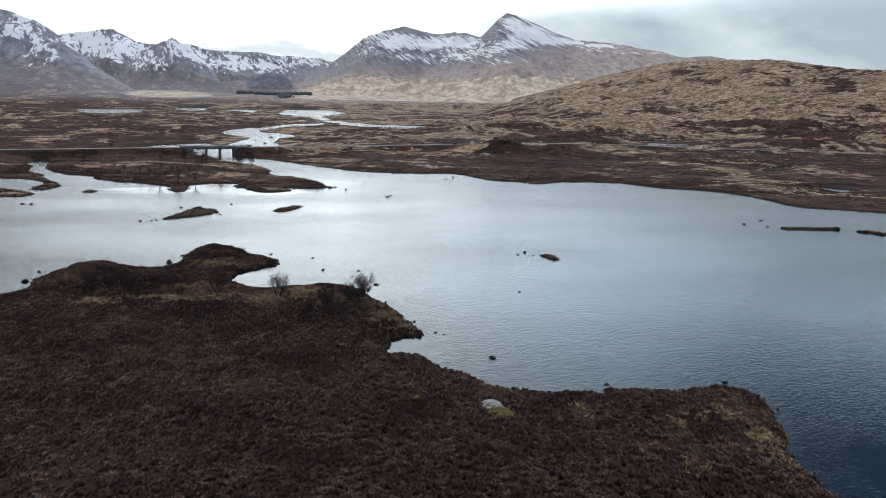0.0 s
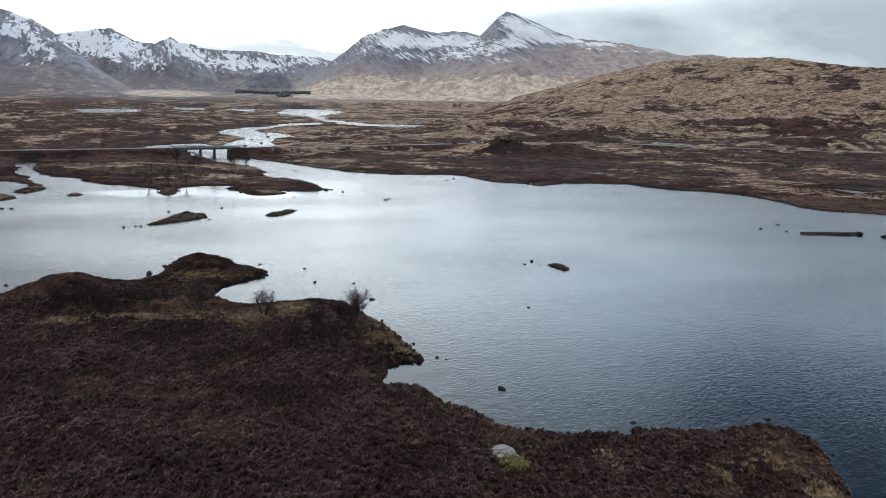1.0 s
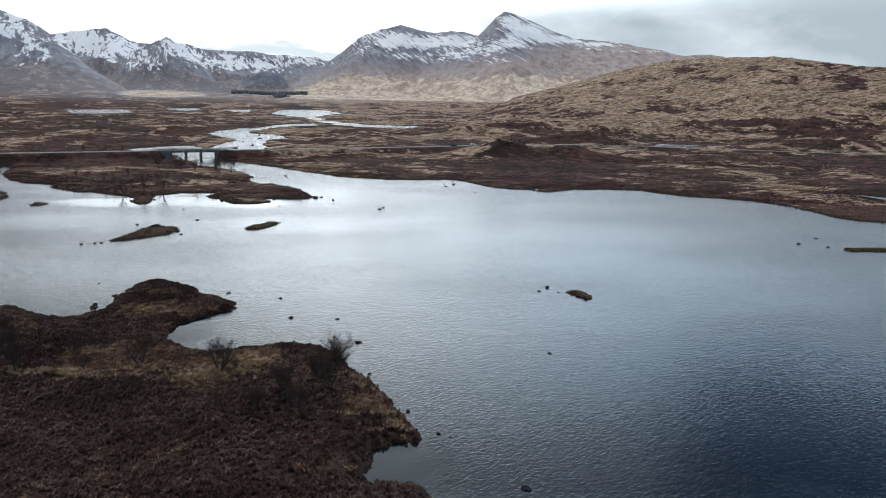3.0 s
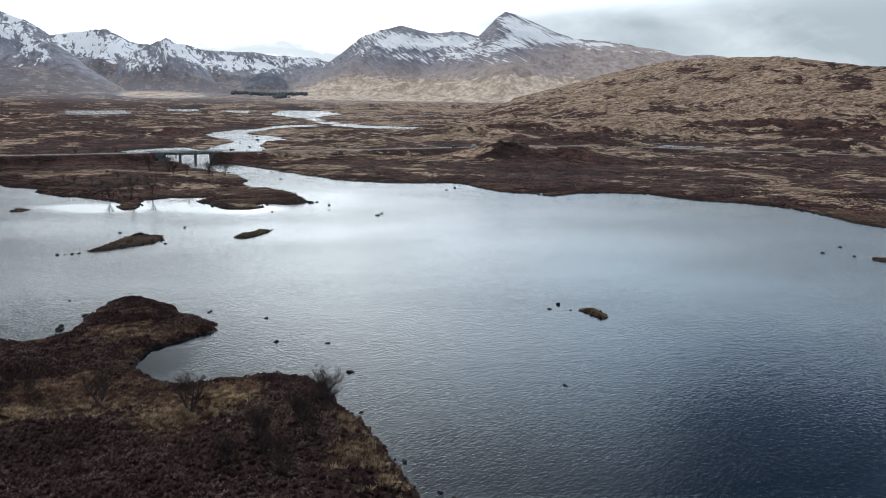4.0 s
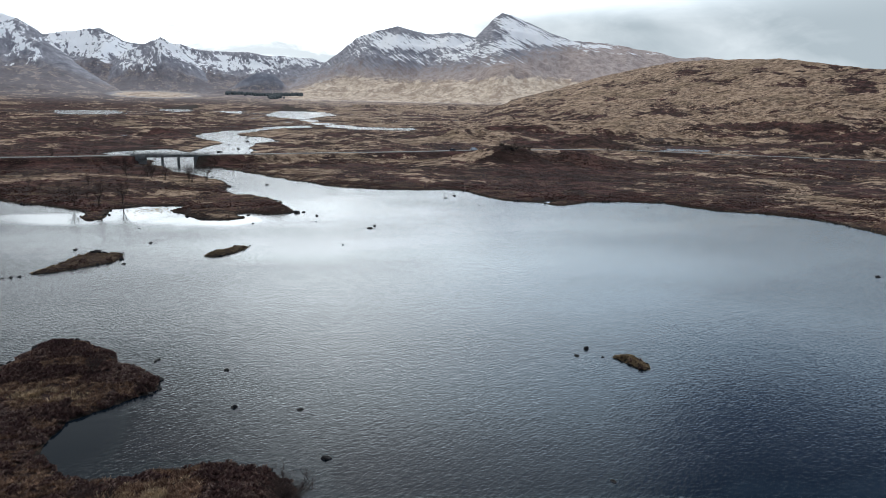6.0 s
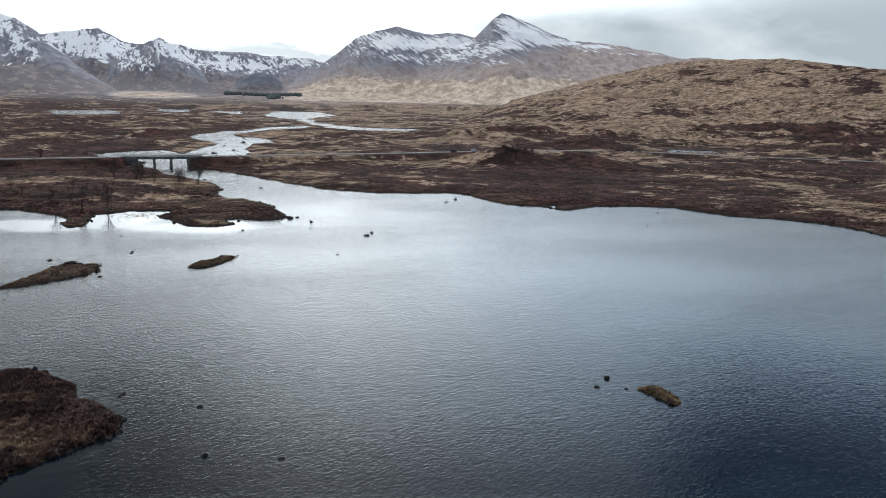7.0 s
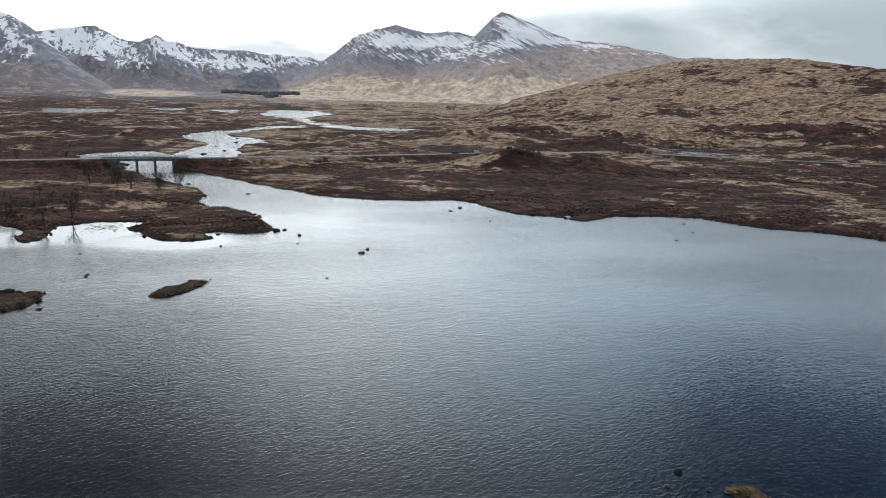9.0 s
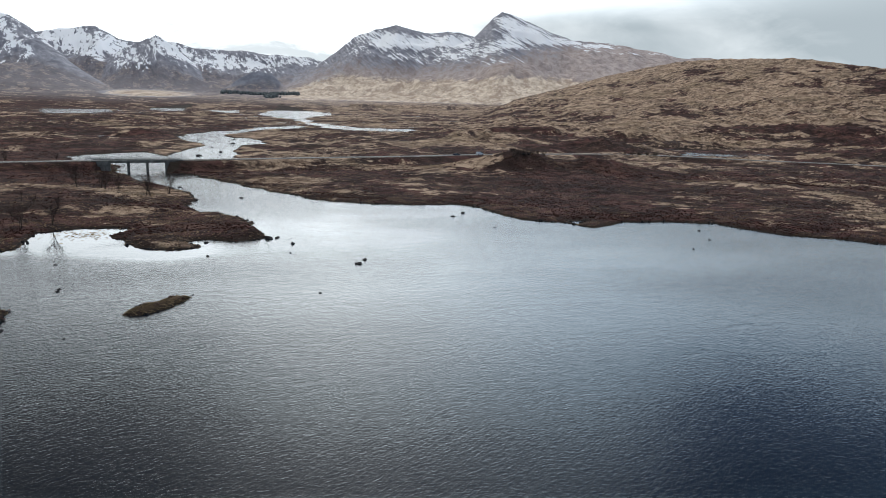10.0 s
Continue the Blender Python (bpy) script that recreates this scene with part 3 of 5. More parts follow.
SNOW_PEAK = [(7.5, 0.116, 0.8, 0.0105, 0.9), (8.7, 0.104, 1.6, 0.0106, 0.92), (7.5, 0.089, 1.6, 0.0076, 0.75), (10.2, 0.095, 1.8, 0.006, 0.9), (5.0, 0.079, 1.9, 0.0069, 0.6), (6.4, 0.069, 2.0, 0.0054, 0.3),
             (12.0, 0.092, 1.1, 0.003, 0.9), (14.4, 0.088, 1.7, 0.0022, 0.6), (14.0, 0.083, 1.0, 0.0038, 0.3), (17.1, 0.078, 1.9, 0.0022, 0.35)]
HILL = [(-2, 0.0), (2, 0.004), (7.5, 0.0125), (12, 0.0332), (14.6, 0.0468), (17.5, 0.0585), (20.8, 0.069), (23.3, 0.0702), (26, 0.0706), (27.7, 0.0703), (29.7, 0.0664), (31.9, 0.0605), (34.2, 0.0561), (45, 0.05), (60, 0.03)]
HUB = (0.6, 41.4)


def profile(az, crest, jag, seed):
    t = np.interp(az, [c[0] for c in crest], [c[1] for c in crest])
    return t + (fbm(az * 1.6, az * 0 + seed, 4, 60 + seed) - 0.5) * jag


def ground(x, y):
    """Height, distance from the shore, and how mountainous it is."""
    sd = shore_distance(x, y)
    level = water_level(y)
    land = np.clip(sd, 0, None)
    low = 1 - 0.7 * smooth(700, 1000, y)
    bank = (0.75 * (1 - np.exp(-land / 1.6)) + 0.014 * np.minimum(land, 160)) * low
    roll = (fbm(x / 38, y / 38, 4, 3) - 0.45) * (4.5 + 2.5 * smooth(560, 750, y)) * smooth(3, 45 + 260 * (1 - low), land) * smooth(150, 420, y)
    roll = roll + (fbm(x / 11, y / 8, 3, 5) - 0.5) * 1.5 * smooth(1, 14, land) * smooth(180, 260, y)
    roll = roll * (1 - 0.95 * np.exp(-(((x + 192) / 24) ** 2 + ((y - 330) / 42) ** 2)))
    hummock = (fbm(x / 2.6, y / 2.6, 3, 9) - 0.5) * 0.55 * smooth(0.3, 3, land)
    h = bank + roll + hummock
    for kx, ky, a, b, turn, top in KNOLLS:
        c, s = math.cos(radians(turn)), math.sin(radians(turn))
        u, v = ((x - kx) * c + (y - ky) * s) / a, (-(x - kx) * s + (y - ky) * c) / b
        h = h + top * np.exp(-(u * u + v * v) * 0.9) * (0.75 + 0.5 * fbm(x / 7, y / 7, 3, 21)) * smooth(0, 4, land)
    h = np.where(sd > 0, h, -np.minimum(-sd * 0.35, 2.2) - 0.03)
    # embankment under the road
    rd = distance(x, y, ROAD_LINE, closed=False)
    ends = np.array(BRIDGE)
    over = (x > ends[0][0] + 4.2) & (x < ends[1][0] - 4.2)
    fill = smooth(13, 4.2, rd) * np.where(over, 0.0, 1.0) * np.where(sd > -8, 1, 0)
    z = level + h
    z = z * (1 - fill) + (ROAD_Z - 0.12) * fill
    # far country
    dx, dy = x - HUB[0], y - HUB[1]
    r, az = np.hypot(dx, dy), np.degrees(np.arctan2(dx, dy))
    front = smooth(75, 60, abs(az))
    lift = 33.2 + r * (0.0135 + 0.004 * (fbm(az / 3, r / 500, 3, 31) - 0.5))
    z = z * (1 - smooth(1900, 3000, r)) + np.maximum(z, lift) * smooth(1900, 3000, r)
    # the broad hill on the right
    t = profile(az, HILL, 0.0012, 5)
    dist = 1360 + 160 * np.sin(az * 0.12)
    crest = 33.2 + t * dist
    u = np.clip((r - 690) / (dist - 690), 0, 1)
    back = np.clip(1 - (r - dist) / 1500, 0, 1)
    shape = np.where(r < dist, u**1.65, back)
    rough = (fbm(x / 55, y / 75, 6, 13, 0.6, True) - 0.5) * 17 * u * np.where(r < dist, (1 - u) ** 0.5 + 0.015, 0.1)
    rough = rough + (fbm(x / 17, y / 21, 4, 15, 0.6) - 0.5) * 7.0 * smooth(0.02, 0.2, u) * np.where(r < dist, 1 - 0.85 * u**4, 0.1)
    hill = (crest * shape + rough) * smooth(0.003, 0.014, t)
    z = np.where((t > 0.003) & (r > 690), np.maximum(z, hill * front + z * (1 - shape) * 0.7), z)
    # hummocks along the foot of the hill
    foot = smooth(660, 740, r) * smooth(1150, 850, r) * smooth(-3, 3, az) * front
    z = z + (fbm(x / 60, y / 26, 4, 14, 0.5, True) - 0.55) * 9.0 * foot
    z = z + (fbm(x / 14, y / 12, 4, 16, 0.6) - 0.5) * 2.6 * smooth(520, 640, y) * smooth(3, 30, land) * smooth(2400, 1600, r)
    high = np.zeros(x.shape)
    bend = az + 0.9 * (fbm(x / 400, y / 400, 3, 79) - 0.5)
    gully = 0.22 * fbm(bend / 2.3, r / 1100, 2, 77, 0.5, True) + 0.78 * fbm(x / 300, y / 380, 6, 78, 0.5, True)
    for k, (line, dist, deep) in enumerate(RANGES):
        t = profile(az, line, 0.0028, k) * smooth(line[0][0] - 4, line[0][0], az) * smooth(line[-1][0] + 4, line[-1][0], az)
        crest = 33.2 + t * dist
        u = np.clip((r - dist + deep) / deep, 0, 1)
        shape = np.where(r < dist, u**1.3, np.clip(1 - (r - dist) / 900, 0, 1))
        cut = (gully - 0.60) * 0.46 * crest * np.where(r < dist, 4 * u**1.5 * (1 - u), 0.2)
        m = (crest - 20) * shape + cut + 33.2 + 0.012 * (r - deep)
        m = np.minimum(m, crest) * front
        m = np.where((shape > 0) & (t > 0.004), m, -1000.0)
        high = np.where(m > z, np.where(az < -9, smooth(0.12, 0.5, shape), smooth(0.03, 0.32, shape)), high)
        z = np.maximum(z, m)
    # the far plain takes the pale fell colours too, for its sun and haze
    high = np.maximum(high, (0.55 + 0.25 * smooth(-14, -8, az)) * smooth(2100, 2900, r) * smooth(22, 12, az))
    return z, sd, high, rd


def sheet(name, verts, faces, mat, smooth_shade=True):
    """A mesh from arrays of vertices and of faces with the same number of corners."""
    me, k = bpy.data.meshes.new(name), len(faces[0])
    me.vertices.add(len(verts))
    me.vertices.foreach_set("co", np.asarray(verts, np.float32).ravel())
    n = len(faces)
    me.loops.add(n * k)
    me.loops.foreach_set("vertex_index", np.asarray(faces, np.int32).ravel())
    me.polygons.add(n)
    me.polygons.foreach_set("loop_start", np.arange(0, n * k, k, dtype=np.int32))
    me.update(calc_edges=True)
    if smooth_shade:
        me.polygons.foreach_set("use_smooth", np.ones(n, bool))
    me.materials.append(mat)
    return me


def float_attribute(me, name, values):
    me.attributes.new(name, "FLOAT", "POINT").data.foreach_set("value", np.asarray(values, np.float32))


# ---- ground: one sheet, finest ahead of the camera ----
rows = [12.0]
while rows[-1] < 5400:
    r = rows[-1]
    rows.append(r + (2.5 if r < 78 else max(0.42, 0.0046 * r) if r < 620 else 0.0054 * r if r < 1500 or 2500 < r < 4900 else 0.009 * r))
rows = np.array(rows)
cols = np.concatenate([np.arange(-180, -39, 3.0), np.linspace(-38, 38, 660), np.arange(41, 178, 3.0)])
APEX = (0.0, -50.0)
gr, ga = np.meshgrid(rows, np.radians(cols), indexing="ij")
gx, gy = APEX[0] + gr * np.sin(ga), APEX[1] + gr * np.cos(ga)
gz, gsd, ghigh, groad = (a.reshape(gx.shape) for a in ground(gx.ravel(), gy.ravel()))
R, C = gx.shape
idx = np.arange(R * C).reshape(R, C)
nxt = np.roll(idx, -1, axis=1)
quads = np.stack([idx[:-1], idx[1:], nxt[1:], nxt[:-1]], -1)[:, :, ::-1].reshape(-1, 4)
ground_mesh = sheet("ground", np.stack([gx, gy, gz], -1).reshape(-1, 3), quads, MOOR)

# where moor grass outgrows the heather
gaz = np.degrees(np.arctan2(gx - HUB[0], gy - HUB[1]))
gdist = np.hypot(gx - HUB[0], gy - HUB[1])
bands = fbm(gx / 70, gy / 130, 4, 88)
near_bits = fbm(gx / 9, gy / 7, 3, 91)
grass = 0.36 + (bands - 0.5) * 1.5 + (fbm(gx / 24, gy / 48, 3, 89) - 0.5) * 0.9
grass = np.where(gy < 160, -0.10 + (near_bits - 0.5) * 0.5 + 0.12 * smooth(88, 112, gy), grass)
on_hill = smooth(620, 900, gdist) * smooth(3, 14, gaz)
relief = fbm(gx / 55, gy / 75, 6, 13, 0.6, True)
drained = 0.6 * fbm(gx / 38, gy / 38, 4, 3) + 0.4 * fbm(gx / 11, gy / 8, 3, 5)
grass += (relief - 0.56) * 1.3 * on_hill + (drained - 0.5) * 1.7 * (1 - on_hill) * smooth(200, 260, gy)
# the hill's left end gets extra pale grass to stand for sunlight
grass += (0.33 + 0.20 * smooth(17, 8, gaz)) * on_hill - 0.24 * smooth(40, 90, gx) * smooth(540, 430, gy) + 0.14 * smooth(500, 600, gy) - (0.06 + 0.12 * smooth(-30, -60, gx)) * smooth(470, 380, gy) * smooth(200, 250, gy)
# sunlight on the plain below the mountains, painted as more pale grass
grass += 0.42 * smooth(1500, 2600, gdist) * smooth(-13, -6, gaz) * smooth(16, 4, gaz)
grass -= 0.12 * smooth(600, 1200, gdist) * smooth(0, -8, gaz) + 0.20 * smooth(400, 520, gdist) * smooth(-12, -20, gaz)
grass += ((fbm(gx / 130, gdist / 24, 4, 95) - 0.52) * 2.4 - 0.10) * smooth(560, 640, gdist) * smooth(1250, 850, gdist) * smooth(-4, 3, gaz)
for px, py, pr, amount in ((-20, 100, 4, 0.30), (-45, 108, 12, 0.08), (-33, 102, 8, 0.05), (-3, 90, 5, 0.12), (33, 53, 8, 0.10), (12, 60, 8, 0.05), (34, 470, 24, 0.6), (10, 455, 26, 0.5), (54, 446, 12, -0.7), (80, 440, 18, 0.2), (230, 560, 45, 0.35), (300, 540, 45, 0.3),
                           (-165, 344, 16, 0.6), (-148, 346, 14, 0.7), (-128, 350, 13, 0.7), (-108, 352, 12, 0.7), (-90, 340, 9, 0.5), (-84, 302, 10, 0.4), (-66, 300, 8, 0.3), (-55, 261, 8, 0.35), (-150, 390, 30, -0.5), (-58, 258, 6, 0.3), (-80, 292, 9, 0.15), (62, 690, 40, 1.2), (20, 640, 40, 0.4), (150, 640, 40, 0.6), (-180, 590, 40, 0.3)):
    grass += amount * np.exp(-((gx - px) ** 2 + (gy - py) ** 2) / pr**2)
grass -= 0.10 * smooth(200, 260, gy) * smooth(500, 430, gy)
grass -= 0.24 * smooth(540, 620, gdist) * smooth(1120, 820, gdist) * smooth(4, 12, gaz)
float_attribute(ground_mesh, "grass", grass.ravel())
grise = (gz - 33.2) / gdist
cover = np.zeros(gx.shape)
for a, e, wide, tall, share in SNOW_WEST + SNOW_MIDDLE + SNOW_PEAK:
    q = ((gaz - a) / wide) ** 2 + ((grise - e) / tall) ** 2
    cover = np.maximum(cover, share * np.exp(-0.55 * q**1.5))
float_attribute(ground_mesh, "snow", (cover * smooth(2600, 2900, gdist)).ravel())
# the way in which gullies and drifts lean
float_attribute(ground_mesh, "lean", np.interp(gaz, [-33, -20, -8, 0, 6, 14], [0.5, 0.8, 1.0, 1.5, 2.0, 2.4]).ravel())
rock_line = np.interp(gaz, [-33, -24, -12, -9, -5, 0, 4, 8, 12, 20], [0.034, 0.026, 0.022, 0.034, 0.056, 0.05, 0.058, 0.072, 0.088, 0.10])
float_attribute(ground_mesh, "crag", ((grise - rock_line) / 0.02).ravel())
# foothills in sunlight, which is painted as pale straw
sunlit_line = np.interp(gaz, [-12, -9, -6, 0, 4, 8, 12, 18], [0.012, 0.026, 0.042, 0.038, 0.04, 0.046, 0.044, 0.03])
straw = smooth(0.012, -0.012, grise - sunlit_line) * smooth(-12, -9, gaz) * smooth(0.004, 0.012, grise)
# a sunlit strip on the valley floor, painted likewise
straw = np.maximum(straw, 1.1 * np.exp(-(((gaz + 20) / 3.2) ** 2 + ((grise - 0.0105) / 0.0045) ** 2)))
float_attribute(ground_mesh, "straw", straw.ravel())
# extent of the painted cloud shade on the knoll
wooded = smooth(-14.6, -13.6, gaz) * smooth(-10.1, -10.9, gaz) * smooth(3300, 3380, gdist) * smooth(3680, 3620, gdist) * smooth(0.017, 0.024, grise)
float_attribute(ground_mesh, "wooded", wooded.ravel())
float_attribute(ground_mesh, "high", np.maximum(ghigh, smooth(0.15, 0.5, straw) * smooth(1700, 2300, gdist)).ravel())
peat = smooth(1.3, 0.4, gsd) * (gdist < 2400)
peat = np.where(gy > 200, smooth(2.2, 0.6, gsd), peat) * (gdist < 2400)
float_attribute(ground_mesh, "peat", peat.ravel())
tagged(new("ground", ground_mesh), "brown heather moor rising to snow-streaked grey mountains", "ground", kind="structure")

# ---- water ----
wx = np.concatenate([np.linspace(-1000, -260, 15), np.linspace(-250, 240, 164), np.linspace(270, 1000, 14)])
wy = np.concatenate([np.linspace(-60, 480, 181), np.linspace(500, 1300, 41), np.linspace(1330, 2500, 40)])
mx, my = np.meshgrid(wx, wy, indexing="ij")
mz = water_level(my)
wid = np.arange(mx.size).reshape(mx.shape)
wq = np.stack([wid[:-1, :-1], wid[1:, :-1], wid[1:, 1:], wid[:-1, 1:]], -1).reshape(-1, 4)
water_mesh = sheet("water", np.stack([mx, my, mz], -1).reshape(-1, 3), wq, WATER)
# lee water lies smooth in the coves and under the spit
lee = np.zeros(mx.shape)
for cx, cy, rx, ry in ((-84, 262, 20, 22), (-60, 250, 22, 12), (-98, 250, 22, 12), (-33, 117, 7, 9), (-1, 77, 5, 5), (47, 43, 5, 8)):
    lee = np.maximum(lee, np.exp(-(((mx - cx) / rx) ** 2 + ((my - cy) / ry) ** 2)))
lee = smooth(0.25, 0.75, lee + (fbm(mx / 14, my / 9, 3, 33) - 0.5) * 0.5)
lee = np.where(mx < -30, lee * smooth(320, 300, my) - smooth(300, 340, my), lee * smooth(480, 460, my) - smooth(480, 560, my))
lee -= 2.0 * smooth(560, 800, my)
float_attribute(water_mesh, "calm", lee.ravel())
tagged(new("water", water_mesh), "rippled blue-grey loch water mirroring a bright cloudy sky", "water", kind="structure")


# ---- helpers for things ----
def mesh_of(bm, name, mat, smooth_shade=False):
    me = bpy.data.meshes.new(name)
    bm.to_mesh(me)
    bm.free()
    me.materials.append(mat)
    if smooth_shade:
        me.polygons.foreach_set("use_smooth", np.ones(len(me.polygons), bool))
    return me


def part(name, me, parent, label="", m=None):
    ob = new(name, me)
    ob.parent = parent
    if m is not None:
        ob.matrix_basis = m
    return tagged(ob, label)


def box(sx, sy, sz, at=(0, 0, 0), bevel=0.0, taper=1.0):
    bm = bmesh.new()
    bmesh.ops.create_cube(bm, size=1.0)
    for v in bm.verts:
        k = taper if v.co.z > 0 else 1.0
        v.co = Vector((v.co.x * sx * k + at[0], v.co.y * sy * k + at[1], v.co.z * sz + at[2]))
    if bevel:
        bmesh.ops.bevel(bm, geom=bm.edges[:], offset=bevel, segments=2, affect="EDGES")
    return bm


def spot(x, y):
    """The height of the ground at one place."""
    return float(ground(np.array([float(x)]), np.array([float(y)]))[0][0])


def tangle(tubes, sides):
    """One mesh from tubes, each a list of (place, radius)."""
    vs, fs = [], []
    for tube in tubes:
        base = len(vs)
        for i, (p, r) in enumerate(tube):
            q = tube[min(i + 1, len(tube) - 1)][0] - tube[max(i - 1, 0)][0]
            q = q.normalized() if q.length > 1e-6 else Vector((0, 0, 1))
            a = q.orthogonal().normalized()
            b = q.cross(a)
            for k in range(sides):
                c, s = math.cos(2 * math.pi * k / sides), math.sin(2 * math.pi * k / sides)
                vs.append(p + (a * c + b * s) * max(r, 0.0065))
        for i in range(len(tube) - 1):
            for k in range(sides):
                l = (k + 1) % sides
                fs.append((base + i * sides + k, base + i * sides + l, base + (i + 1) * sides + l, base + (i + 1) * sides + k))
    return np.array([tuple(v) for v in vs]), np.array(fs)


def grow(rng, start, way, length, radius, depth, out, spread, most):
    """Adds a limb to out[depth] and lets smaller ones spring from it."""
    p, d, tube = start.copy(), way.normalized(), []
    steps = 5 if depth == 0 else 4 if depth == 1 else 3 if depth == 2 else 2
    for i in range(steps + 1):
        tube.append((p.copy(), radius * (1 - 0.62 * i / steps)))
        if i < steps:
            jitter = Vector((rng.uniform(-1, 1), rng.uniform(-1, 1), rng.uniform(-0.5, 0.9)))
            d = (d + jitter * (0.15 + 0.09 * depth)).normalized()
            p = p + d * (length / steps)
    out[min(depth, len(out) - 1)].append(tube)
    if depth >= most:
        return
    kids = (7, 5, 4, 2, 2)[min(depth, 4)]
    for k in range(kids):
        f = rng.uniform(0.3, 1.0) if depth else rng.uniform(0.25, 1.0)
        i = min(int(f * steps), steps - 1)
        q = tube[i][0].lerp(tube[i + 1][0], f * steps - i)
        turn = rng.uniform(0, 2 * math.pi)
        side = Vector((math.cos(turn), math.sin(turn), rng.uniform(-0.1, 0.5)))
        nd = d * (1 - spread) + side * spread
        nd.z += 0.18
        grow(rng, q, nd, length * rng.uniform(0.42, 0.64), tube[i][1] * 0.55, depth + 1, out, spread, most)


def bare_tree(kind, seed, height, stems, spread, label, most=4, wide=0.28):
    rng = random.Random(seed)
    out = [[], [], [], []]
    for s in range(stems):
        turn = rng.uniform(0, 6.28)
        lean = 0.12 + wide * (stems > 1) * rng.uniform(0.2, 1.0)
        at = Vector((math.cos(turn), math.sin(turn), 0)) * (0.12 * (stems > 1))
        at.z = -0.3
        grow(rng, at, Vector((math.cos(turn) * lean, math.sin(turn) * lean, 1)), height * 0.62, height * (0.013 if most < 4 else 0.030 if stems > 1 else 0.034), 0, out, spread, most)
    ob = tagged(new(kind), label, "tree", "bare trees by the loch")
    part("trunk", sheet("trunk", *tangle(out[0], 7), BARK), ob)
    part("branching", sheet("branching", *tangle(out[1], 5), BARK), ob)
    part("crown", sheet("crown", *tangle(out[2] + out[3], 3), TWIG, False), ob, "bare purple-brown twigs")
    return ob


# ---- road and bridge ----
def smoothed(line, n=8):
    pts = [Vector((x, y)) for x, y in line]
    pts = [pts[0] * 2 - pts[1]] + pts + [pts[-1] * 2 - pts[-2]]
    out = []
    for a, b, c, d in zip(pts, pts[1:], pts[2:], pts[3:]):
        for k in range(n):
            t = k / n
            out.append(0.5 * ((2 * b) + (c - a) * t + (2 * a - 5 * b + 4 * c - d) * t * t + (3 * b - a - 3 * c + d) * t**3))
    return out + [pts[-2]]


def ribbon(line, left, right, z, thick):
    """A strip with thickness along a line, between two offsets from it."""
    vs, fs = [], []
    for i, p in enumerate(line):
        q = (line[min(i + 1, len(line) - 1)] - line[max(i - 1, 0)]).normalized()
        nrm = Vector((-q.y, q.x))
        for off, h in ((left, z - thick), (left, z), (right, z), (right, z - thick)):
            vs.append((p.x + nrm.x * off, p.y + nrm.y * off, h))
    for i in range(len(line) - 1):
        for k in range(3):
            a = i * 4 + k
            fs.append((a, a + 1, a + 5, a + 4))
    return np.array(vs), np.array(fs)


PAINT = plain("road_paint", (0.62, 0.62, 0.6), (0.8, 0.8, 0.78), 2.0, 0.6)
VERGE = plain("gravel_verge", (0.12, 0.10, 0.08), (0.22, 0.19, 0.15), 1.2, 0.95)
course = smoothed(ROAD_LINE)
tagged(new("road", sheet("road", *ribbon(course, 3.6, -3.6, ROAD_Z, 0.3), ASPHALT, False)), "pale grey two-lane asphalt moorland road", "road", kind="structure")
for side in (1, -1):
    tagged(new("road_verge", sheet("road_verge", *ribbon(course, side * 3.6 + 0.6, side * 3.6 - 0.6, ROAD_Z - 0.03, 0.3), VERGE, False)), "pale gravel verge along the road", "verge", kind="structure")
    tagged(new("road_marking", sheet("road_marking", *ribbon(course, side * 3.3 + 0.08, side * 3.3 - 0.08, ROAD_Z + 0.006, 0.01), PAINT, False)), "worn white painted edge line", "road marking", kind="structure")


def bridge():
    a, b = Vector(BRIDGE[0]), Vector(BRIDGE[1])
    mid, turn = (a + b) / 2, math.degrees(math.atan2((b - a).y, (b - a).x))
    ob = tagged(new("road_bridge"), "grey concrete three-span road bridge over the river", "bridge")
    ob.matrix_basis = pose(mid.x, mid.y, 0, 0, 0, turn)
    long = (b - a).length
    part("deck", mesh_of(box(long, 9.4, 0.95, (0, 0, ROAD_Z - 0.5), 0.06), "deck", CONCRETE), ob)
    for y in (-4.5, 4.5):
        part("edge_beam", mesh_of(box(long + 0.4, 0.45, 0.55, (0, y, ROAD_Z + 0.06), 0.04), "edge_beam", CONCRETE), ob)
        rail = part("parapet", mesh_of(box(long + 6, 0.09, 0.12, (0, y, ROAD_Z + 1.25), 0.02), "parapet", STEEL), ob, "galvanised steel parapet rail")
        for h in (0.55, 0.9):
            part("rail", mesh_of(box(long + 6, 0.06, 0.08, (0, y, ROAD_Z + h), 0.02), "rail", STEEL), rail)
        post = mesh_of(box(0.10, 0.12, 1.35, (0, 0, 0), 0.01), "post", STEEL)
        count = int(long // 2)
        for k in range(count + 1):
            part("post", post, rail, m=pose(-long / 2 + long * k / count, y, ROAD_Z + 0.62))
    for x in (-4.3, 4.0):
        pier = part("pier", mesh_of(box(1.15, 8.0, 6.4, (x, 0, ROAD_Z - 4.0), 0.12), "pier", CONCRETE), ob)
        part("pier_cap", mesh_of(box(1.5, 8.6, 0.4, (x, 0, ROAD_Z - 1.15), 0.05), "pier_cap", CONCRETE), pier)
    for x, w in ((-15.5, 7.0), (15.5, 7.0)):
        part("abutment", mesh_of(box(w, 9.0, 6.6, (x, 0, ROAD_Z - 4.2), 0.1), "abutment", CONCRETE), ob, "dark weathered concrete abutment")


bridge()


